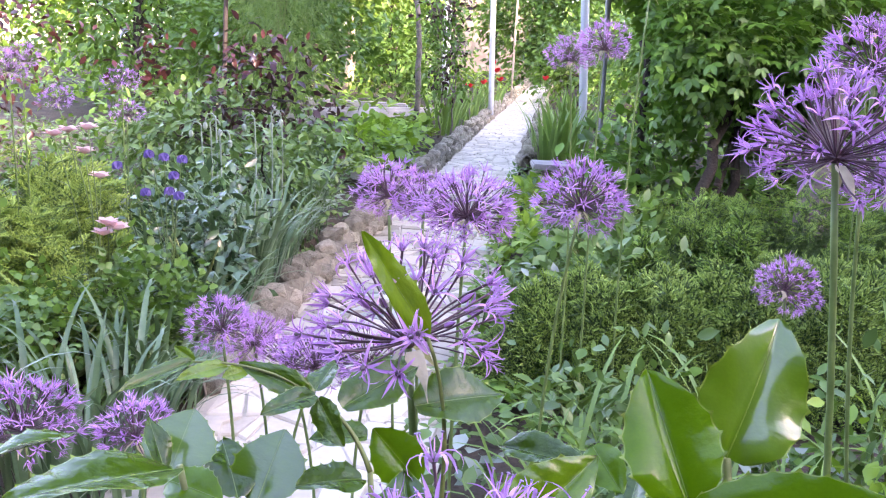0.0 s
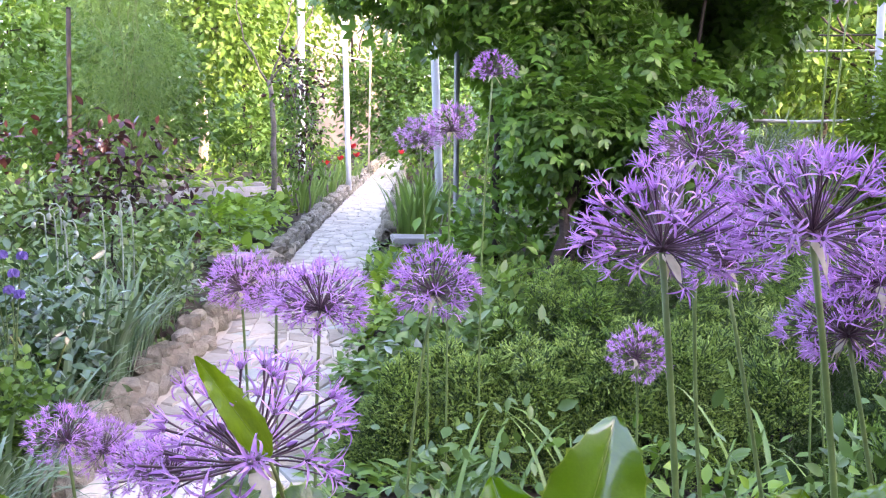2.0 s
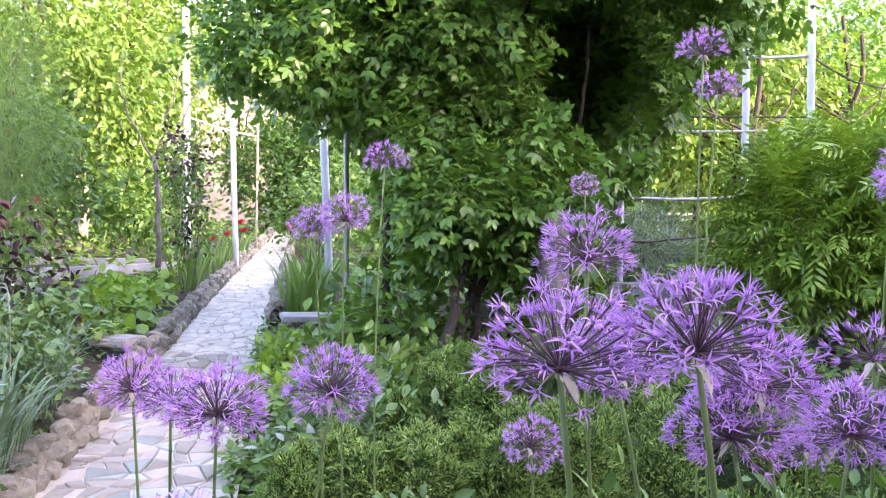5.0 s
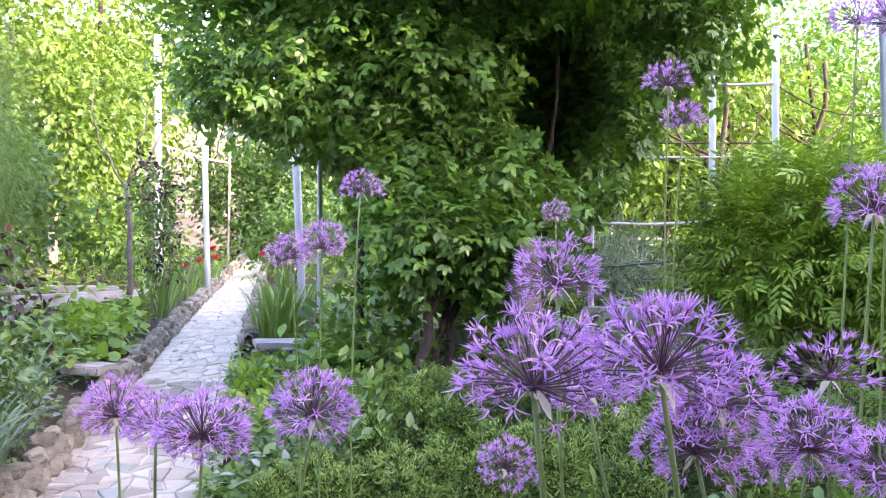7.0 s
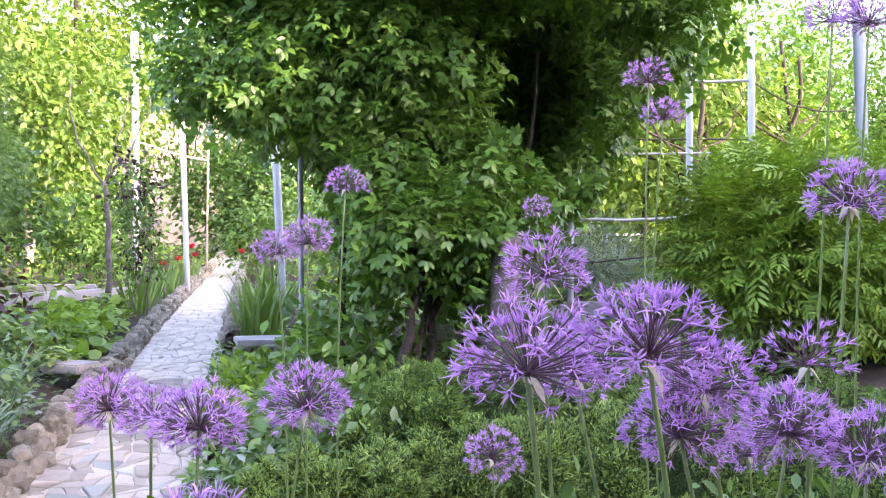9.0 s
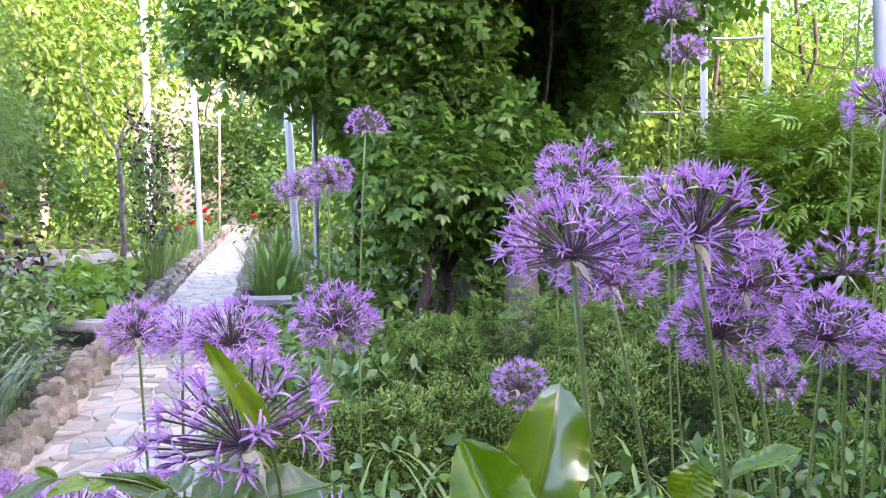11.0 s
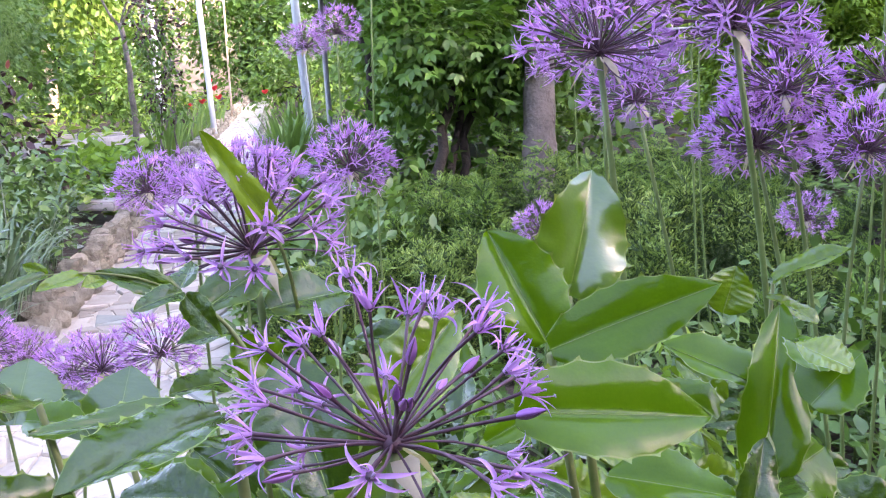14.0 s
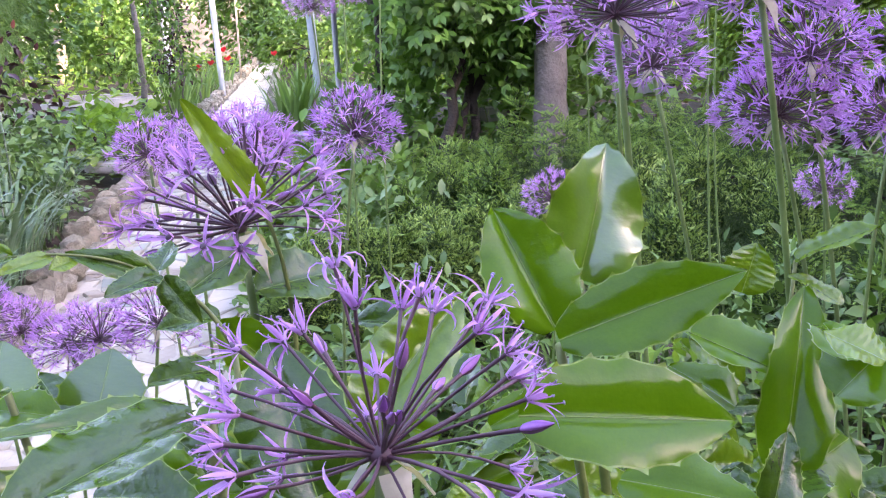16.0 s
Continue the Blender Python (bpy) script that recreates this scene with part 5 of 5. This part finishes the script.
post("metal_pole", (-1.70, 5.5), (-1.69, 5.5, 1.55), 0.013, M_RUST, "thin rusty brown steel pole in the rose bed", group="poles")
post("metal_pipe", (0.495, 5.5), (0.47, 5.5, 1.5), 0.016, M_GREYMETAL, "grey painted steel pipe beside the irises", group="poles")
post("white_post", (0.52, 8.0), (0.42, 8.0, 1.9), 0.035, M_WHITEPAINT, "white painted round post under the tree")
post("white_post", (-0.37, 10.5), (-0.45, 10.5, 2.2), 0.03, M_WHITEPAINT, "tall white painted post beside the path")
post("white_post", (-1.13, 13.0), (-1.19, 13.0, 3.6), 0.05, M_WHITEPAINT, "tall white painted post beside the path")
post("white_post", (-0.25, 13.5), (-0.25, 13.5, 2.2), 0.014, M_PALEBARK, "tall white painted post beside the path")
post("blue_white_post", (4.84, 8.0), (4.79, 8.0, 2.95), 0.034, M_WHITEPAINT, "pale blue-white post of the trellis")
post("blue_white_post", (4.20, 8.0), (4.17, 8.0, 2.75), 0.032, M_WHITEPAINT, "pale blue-white post of the trellis")
post("blue_white_post", (3.86, 5.0), (3.74, 5.0, 2.6), 0.036, M_WHITEPAINT, "pale blue-white post of the trellis")
post("pipe_stub", (2.32, 6.0), (2.31, 6.0, 1.08), 0.02, M_WHITEPAINT, "short grey pipe post with a wire rail")


def rail(a, b, r, label, mat=M_WIRE, sag=-0.03):
    t = thing("wire_rail", a, label, "wire", "wire rails")
    v, f = tube(bend((0, 0, 0), np.array(b) - np.array(a), (0, 0, sag), 12, 0.004), r, 6)
    part("wire", mesh_data("wire", [(v, f, mat)]), t)


rail((2.31, 6.0, 1.05), (3.9, 6.8, 1.18), 0.012, "thin pale pipe rail between posts")
rail((3.2, 8.0, 2.42), (4.8, 8.0, 2.44), 0.014, "thin pale wire strung across the trellis")
rail((2.4, 8.0, 1.72), (4.9, 8.0, 1.78), 0.010, "thin pale wire strung across the trellis")
rail((2.4, 8.0, 1.86), (4.9, 8.0, 1.9), 0.008, "thin dark wire strung across the trellis", M_RUST)
rail((4.8, 8.0, 2.44), (6.4, 8.6, 2.35), 0.008, "thin dark wire strung across the trellis", M_RUST, -0.15)
rail((2.2, 7.0, 0.75), (3.6, 7.2, 0.82), 0.008, "thin dark wire strung across the trellis", M_RUST)
rail((-1.19, 13.0, 2.2), (-0.25, 13.5, 2.0), 0.012, "thin pale wire strung between white posts")


# ---- slabs and stones ----
def slab(name, place, size, rz, mat, label, category, kind=""):
    bm = bmesh.new()
    bmesh.ops.create_cube(bm, size=1.0)
    for v in bm.verts:
        v.co = Vector((v.co.x * size[0] * (1 + 0.06 * noise.noise(Vector((v.co.x, v.co.y, 0)) * 3)), v.co.y * size[1] * (1 + 0.08 * noise.noise(Vector((v.co.x, v.co.y, 0)) * 5)), v.co.z * size[2]))
    bmesh.ops.bevel(bm, geom=list(bm.edges), offset=min(size) * 0.18, segments=2, affect="EDGES")
    me = bpy.data.meshes.new(name)
    bm.to_mesh(me)
    bm.free()
    me.materials.append(mat)
    ob = new(name, me)
    ob.matrix_basis = Matrix.LocRotScale(place, Euler((0, 0, radians(rz))), None)
    return tagged(ob, label, category, kind=kind)


slab("stone_slab", (0.30, 6.47, 0.215), (0.37, 0.34, 0.04), 4, M_CONCRETE, "flat pale stone slab forming a step off the path", "slab")
for x in (0.16, 0.29, 0.42):
    slab("stone_block", (x, 6.37 + 0.02 * math.sin(x * 40), 0.15), (0.11, 0.10, 0.10), 12 * math.sin(x * 31), M_STONE, "rough grey stone under the front of the slab", "stone")
slab("kerb", (-1.65, 9.2, 0.32), (2.5, 0.16, 0.16), 56, M_CONCRETE, "weathered pale concrete kerb across the bed", "kerb", "structure")
slab("kerb", (-2.6, 10.6, 0.36), (2.6, 0.3, 0.10), 2, M_CONCRETE, "weathered pale concrete kerb across the bed", "kerb", "structure")
slab("stone_slab", (2.14, 5.2, 0.50), (0.30, 0.2, 0.10), 20, M_CONCRETE, "white stone lying beyond the juniper", "stone")
slab("stone_slab", (1.20, 4.8, 0.42), (0.16, 0.12, 0.07), -10, M_CONCRETE, "white stone lying beyond the juniper", "stone")
slab("stone_slab", (-0.74, 5.3, 0.205), (0.24, 0.2, 0.05), -30, M_CONCRETE, "flat pale stone at the edge of the bed", "stone")


stool = thing("garden_stool", (6.1, 14.0, ground_z(6.1, 14.0)), "small white metal garden stool far beyond the rails", "stool")
for x in (-0.2, 0.2):
    for y in (-0.18, 0.18):
        v, f = tube(np.array([(x, y, -0.02), (x, y, 0.42)]), 0.015, 6)
        part("leg", mesh_data("leg", [(v, f, M_WHITEPAINT)]), stool)
bm = bmesh.new()
bmesh.ops.create_cube(bm, size=1.0, matrix=Matrix.LocRotScale((0, 0, 0.435), None, (0.46, 0.42, 0.03)))
bmesh.ops.bevel(bm, geom=list(bm.edges), offset=0.01, segments=2, affect="EDGES")
seat_me = bpy.data.meshes.new("seat")
bm.to_mesh(seat_me)
bm.free()
seat_me.materials.append(M_WHITEPAINT)
part("seat", seat_me, stool)

# ---- flowers in the beds ----
def petal_flower(name, place, mat, n, size, label, category, group, cup=0.5, stem_from=None, nod=0.0):
    fx, fy = stem_from or (place[0], place[1])
    g = np.array([fx + rng.normal(0, 0.012), fy + rng.normal(0, 0.012), ground_z(fx, fy) - 0.02])
    t = thing(name, g, label, category, group)
    top = np.array(place) - g
    v, f = tube(bend((0, 0, 0), top, (-0.15 * top[0], -0.15 * top[1], 0.06 * top[2]), 8), 0.0013, 5)
    part("stem", mesh_data("stem", [(v, f, M_STEM)]), t)
    for k in range(n):
        a = k * 2 * math.pi / n + rng.normal(0, 0.15)
        d = np.array([math.cos(a), math.sin(a), cup * (1.4 if k % 2 else 0.8) - nod])
        nr = np.array([-math.cos(a) * cup, -math.sin(a) * cup, 1.0])
        v, f = scatter(LEAFROUND[0], LEAFROUND[1], axes(d[None], nr[None]), top[None], np.array([size]))
        part("petal", mesh_data("petal", [(v, f, mat)]), t)


for p in ((-0.41, 11.0, 0.88), (-0.50, 11.0, 0.66), (-0.33, 11.3, 0.70), (-0.36, 11.0, 0.80), (-0.62, 10.4, 0.62), (0.20, 12.0, 0.74)):
    petal_flower("red_poppy", p, M_SCARLET, 6, 0.075, "scarlet poppy on a thin stem beside the path", "flower", "red poppies", 1.2)
for p in ((-0.745, 2.2, 0.587), (-0.70, 2.2, 0.585), (-0.79, 2.22, 0.59), (-0.72, 2.2, 0.545), (-0.735, 2.21, 0.505), (-0.79, 2.2, 0.50), (-0.70, 2.18, 0.50), (-0.86, 2.2, 0.56)):
    petal_flower("columbine", p, M_BLUE, 8, 0.024, "blue-violet columbine flower on a thin stem", "flower", "columbines", 0.3, (-0.76, 2.32), 1.7)
for p in ((-1.033, 2.3, 0.61), (-0.98, 2.3, 0.62), (-0.99, 2.3, 0.56), (-0.84, 2.1, 0.42), (-0.815, 2.1, 0.41), (-0.85, 2.1, 0.395), (-1.06, 2.28, 0.60), (-0.95, 2.3, 0.50)):
    petal_flower("pink_rose", p, M_PINK, 11, 0.031, "small pale pink rose in bloom", "flower", "pink roses", 0.6, (-0.93, 2.25))


def nodding_poppy(place, s):
    g = np.array([place[0], place[1], ground_z(place[0], place[1])])
    t = thing("poppy_bud", g, "hairy grey-green poppy bud nodding on its stem", "flower bud", "poppy buds")
    top = np.array(place) - g
    pts = np.concatenate([bend((0, 0, 0), top, (0.01, 0, 0), 8), top + np.array([(s * 0.012, 0, 0.012), (s * 0.028, 0, 0.010), (s * 0.036, 0, -0.004), (s * 0.038, 0, -0.022)])])
    v, f = tube(pts, 0.003, 6)
    part("stem", mesh_data("stem", [(v, f, M_SILVER)]), t)
    bm = bmesh.new()
    bmesh.ops.create_icosphere(bm, subdivisions=2, radius=1.0)
    for q in bm.verts:
        q.co = Vector((q.co.x * 0.009, q.co.y * 0.009, q.co.z * 0.015)) + Vector(pts[-1]) - Vector((0, 0, 0.012))
    me = bpy.data.meshes.new("bud")
    bm.to_mesh(me)
    bm.free()
    me.materials.append(M_SILVER)
    part("bud", me, t)


for p, s in (((-0.852, 3.5, 0.622), 1), ((-0.90, 3.45, 0.60), -1), ((-1.03, 3.4, 0.60), -1), ((-1.05, 3.4, 0.58), 1), ((-1.12, 3.5, 0.56), -1), ((-0.98, 3.3, 0.55), 1), ((-0.84, 3.6, 0.60), -1)):
    nodding_poppy(p, s)


# ---- low planting ----
TRI = compound(1, 0.55, LEAFROUND)


def mound(place, radii, n, size, template, mat, label, group="low mounds"):
    z = float(ground_z(place[0], place[1])) - 0.02
    t = thing("perennial", (place[0], place[1], z), label, "plant", group)
    v, f = foliage([((0, 0, radii[2] * 0.45), radii)], n, size, template, 30, 0.25, 0.7, 0.3, 0.1)
    v[:, 2] = np.maximum(v[:, 2], 0.0)
    for _ in range(7):
        e = rand_dirs(1, 0.2, 0.9)[0] * np.array(radii) * 0.9
        tv, tf = tube(bend((0, 0, 0), e, (0, 0, 0.02), 6), 0.003, 5)
        part("stem", mesh_data("stem", [(tv, tf, M_MAHSTEM)]), t)
    part("foliage", mesh_data("foliage", [(v, f, mat)]), t, kind="stuff")


for p, q, n, sz, tm, mt in (((0.12, 3.1), (0.14, 0.3, 0.12), 260, 0.055, LEAF, M_GROUND), ((0.14, 4.0), (0.14, 0.35, 0.12), 260, 0.06, LEAF, M_SHRUB), ((0.16, 4.9), (0.14, 0.35, 0.12), 240, 0.065, LEAF, M_SHRUB), ((0.42, 3.0), (0.22, 0.22, 0.22), 620, 0.05, LEAF, M_GROUND), ((0.40, 3.45), (0.22, 0.25, 0.28), 620, 0.055, LEAF, M_GROUND), ((0.33, 3.1), (0.18, 0.3, 0.15), 300, 0.075, LEAF, M_GROUND), ((0.42, 3.8), (0.25, 0.35, 0.2), 420, 0.08, LEAF, M_BUSH), ((0.33, 4.5), (0.18, 0.35, 0.11), 320, 0.08, LEAF, M_SHRUB), ((0.60, 4.7), (0.25, 0.4, 0.16), 360, 0.08, LEAF, M_GROUND), ((0.24, 5.5), (0.12, 0.35, 0.08), 240, 0.07, LEAF, M_SHRUB), ((0.60, 5.5), (0.25, 0.3, 0.09), 240, 0.08, LEAF, M_BUSH), ((0.32, 2.55), (0.15, 0.2, 0.14), 220, 0.06, LEAF, M_GROUND), ((0.75, 5.9), (0.3, 0.5, 0.25), 380, 0.09, LEAF, M_GROUND)):
    mound(p, q, n, sz, tm, mt, "low leafy perennial beside the path")
for p, q, n, sz, tm, mt in (((-1.05, 1.75), (0.2, 0.2, 0.09), 300, 0.03, TRI, M_BUSH), ((-0.74, 2.25), (0.10, 0.16, 0.22), 400, 0.036, TRI, M_BUSH), ((-0.90, 2.0), (0.18, 0.14, 0.20), 620, 0.040, TRI, M_BUSH), ((-0.80, 2.12), (0.12, 0.12, 0.20), 420, 0.040, TRI, M_BUSH), ((-1.12, 1.95), (0.16, 0.14, 0.16), 460, 0.040, TRI, M_BUSH), ((-1.15, 3.3), (0.25, 0.3, 0.24), 620, 0.042, LEAF, M_GROUND), ((-1.1, 5.6), (0.3, 0.5, 0.14), 520, 0.06, TRI, M_BUSH), ((-1.0, 6.6), (0.26, 0.5, 0.14), 360, 0.10, TRI, M_SHRUB), ((-1.9, 5.8), (0.5, 0.5, 0.22), 620, 0.055, LEAF, M_GROUND), ((-2.3, 6.8), (0.5, 0.5, 0.26), 620, 0.06, LEAF, M_BUSH)):
    mound(p, q, n, sz, tm, mt, "leafy green perennial in the rose bed")
def carpet(name, regions, n, size, template, mat, label, height=0.12, up=0.75):
    """Low leaves over patches (centre, half sizes) of a bed."""
    V, F, off = [], [], 0
    area = np.array([r[1][0] * r[1][1] for r in regions])
    for (c, h), w in zip(regions, area / area.sum()):
        k = int(n * w) + 1
        x, y = c[0] + rng.uniform(-1, 1, k) * h[0], c[1] + rng.uniform(-1, 1, k) * h[1]
        tall = height * (0.55 + 0.45 * np.sin(x * 7.3 + 1.0) * np.cos(y * 6.1))
        z = ground_z(x, y) + rng.random(k) ** 0.6 * np.maximum(tall, 0.03)
        keep = (x - path_x(y) > path_w(y) - 0.01) | (x - path_x(y) < -0.36) | (y < 1.9) & (x > -0.12)
        x, y, z = x[keep], y[keep], z[keep]
        k = len(x)
        d = unit(rng.normal(0, 1, (k, 3)) * np.array([1, 1, 0.35]) + np.array([0, 0, 0.1]))
        nr = unit(rng.normal(0, 0.4, (k, 3)) + np.array([0, -0.1, up * 1.6]))
        v, f = scatter(template[0], template[1], axes(d, nr), np.stack([x, y, z], -1), size * rng.uniform(0.55, 1.3, k))
        V.append(v), F.append(f + off)
        off += len(v)
    ob = new(name, mesh_data(name, [(np.concatenate(V), np.concatenate(F), mat)]))
    return tagged(ob, label, "plants", kind="stuff")


carpet("low_leaves", [((0.45, 1.45), (0.6, 0.45)), ((0.30, 3.0), (0.25, 0.7)), ((0.75, 0.95), (0.7, 0.4)), ((1.2, 1.5), (0.5, 0.5)), ((0.45, 4.6), (0.35, 1.2)), ((1.3, 4.2), (0.8, 0.4)), ((2.3, 4.0), (0.5, 0.8)), ((1.7, 1.9), (0.6, 0.5))], 7200, 0.055, LEAF, M_GROUND, "low leafy ground cover between alliums and junipers", 0.16)
carpet("verge_leaves", [((0.12, 2.6), (0.20, 0.6)), ((0.13, 4.2), (0.20, 1.2)), ((0.16, 5.7), (0.18, 0.5))], 3200, 0.04, LEAF, M_BUSH, "small leaves hanging over the edge of the path", 0.09)
carpet("silver_leaves", [((0.4, 1.55), (0.5, 0.35)), ((0.30, 2.95), (0.25, 0.4)), ((-1.05, 3.9), (0.35, 0.6))], 420, 0.06, LEAF, M_SILVER, "silvery pointed leaves among the ground cover", 0.18)
carpet("bed_leaves", [((-1.15, 3.3), (0.35, 0.4)), ((-1.2, 3.9), (0.5, 0.7)), ((-1.3, 6.0), (0.6, 1.4)), ((-2.6, 5.0), (0.9, 1.6))], 7600, 0.036, LEAF, M_GROUND, "low leafy planting in the rose bed", 0.17)
carpet("strawberry_leaves", [((-0.95, 6.2), (0.28, 1.0)), ((-0.95, 7.8), (0.25, 0.6))], 620, 0.085, LEAFROUND, M_SHRUB, "broad fresh green leaves beside the edging", 0.16)
carpet("far_leaves", [((2.5, 6.5), (2.0, 1.0)), ((4.5, 9.0), (3.5, 2.5)), ((-4.5, 11), (3.5, 3.0)), ((1.5, 9.0), (0.9, 3.0)), ((6, 14), (5, 3)), ((-5, 17), (5, 3))], 8000, 0.13, LEAFLO, M_SHRUB, "low green planting in the beds beyond", 0.3)
carpet("white_flowers", [((-1.6, 6.2), (0.35, 0.3)), ((0.0, 15.0), (0.35, 0.6))], 160, 0.03, LEAFROUND, M_WHITEP, "scattered small white flowers", 0.34)
carpet("leaf_litter", [((0.6, 0.95), (0.6, 0.4)), ((1.2, 4.4), (0.6, 0.5)), ((2.2, 6.2), (1.0, 0.8))], 500, 0.05, LEAF, M_LITTER, "brown dead leaves lying on the soil", 0.03)
for p, q, n, mt in (((0.75, 4.55), (0.35, 0.3, 0.42), 900, M_TREE), ((1.20, 4.65), (0.4, 0.25, 0.5), 1000, M_TREE), ((1.60, 4.5), (0.3, 0.3, 0.36), 800, M_BUSH), ((1.6, 5.7), (0.35, 0.3, 0.35), 700, M_BUSH), ((0.50, 5.0), (0.2, 0.3, 0.22), 420, M_BUSH), ((-2.5, 4.2), (0.5, 0.4, 0.4), 900, M_BUSH), ((-1.75, 4.2), (0.4, 0.4, 0.28), 700, M_BUSH)):
    mound(p, q, n, 0.075 if p[0] > 0 else 0.045, LEAF, mt, "dense leafy undergrowth in the shade", "undergrowth")
for p, q, n, sz in (((-0.80, 2.6), (0.16, 0.2, 0.34), 600, 0.042), ((-0.98, 3.1), (0.2, 0.22, 0.22), 400, 0.04), ((-1.25, 3.7), (0.3, 0.3, 0.2), 400, 0.045), ((-0.92, 2.9), (0.14, 0.2, 0.30), 400, 0.042)):
    mound(p, q, n, sz, LEAF, M_ROSE, "dark glossy rose foliage in the bed", "rose foliage")
for p, q, n, sz, mt in (((0.24, 1.72), (0.14, 0.14, 0.22), 150, 0.038, M_GROUND), ((0.42, 1.85), (0.16, 0.12, 0.24), 220, 0.038, M_GROUND), ((0.62, 1.80), (0.16, 0.14, 0.22), 200, 0.043, M_BUSH), ((0.84, 1.75), (0.16, 0.14, 0.26), 220, 0.043, M_GROUND), ((0.36, 1.55), (0.14, 0.14, 0.18), 160, 0.043, M_BUSH), ((0.72, 1.5), (0.16, 0.14, 0.22), 200, 0.04, M_SHRUB), ((1.1, 1.75), (0.18, 0.16, 0.24), 220, 0.043, M_GROUND), ((1.3, 1.5), (0.2, 0.2, 0.28), 240, 0.046, M_BUSH), ((0.27, 2.15), (0.12, 0.16, 0.14), 150, 0.038, M_GROUND), ((1.0, 1.2), (0.2, 0.2, 0.26), 220, 0.043, M_BUSH)):
    mound(p, q, int(n * 1.7), sz, LEAF, mt, "small broad-leaved plant in front of the juniper", "plants before the juniper")
for p, n in (((0.33, 1.78), 8), ((0.55, 1.9), 8), ((0.72, 1.8), 8), ((0.95, 1.85), 8), ((0.2, 1.6), 6), ((1.15, 1.95), 7), ((0.50, 1.62), 7)):
    blade_clump("allium_leaf_tuft", p, (0.06, 0.06), n, THINBLADES, "tuft of thin arching green leaves under the alliums", 1.1)

# ---- woods and a sunlit wall far behind ----
far = thing("far_woods", (0, 30, 0.6), "sunlit wooded slope behind the garden", "woods", kind="stuff")
FB = [((x, rng.uniform(-3, 4), rng.uniform(2.0, 5.0)), (rng.uniform(2.0, 3.2), 2.0, rng.uniform(2.2, 4.2))) for x in np.arange(-34, 36, 2.6)]
FB += [((x, -3.0, 0.8), (2.2, 0.8, 1.5)) for x in np.arange(-30, 34, 3.0)]
v, f = foliage(FB, 60000, 0.32, LEAFLO, 40, 0.24)
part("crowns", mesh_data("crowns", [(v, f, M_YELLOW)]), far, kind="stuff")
wv = np.array([(x, y, z) for x in (-2.6, 0.4) for y in (25.0, 25.4) for z in (-0.5, 4.2)], float)
tagged(new("wall_far", mesh_data("wall_far", [(wv, hf, M_WALL)], False)), "pale sunlit garden wall far behind the path", "wall", kind="structure")
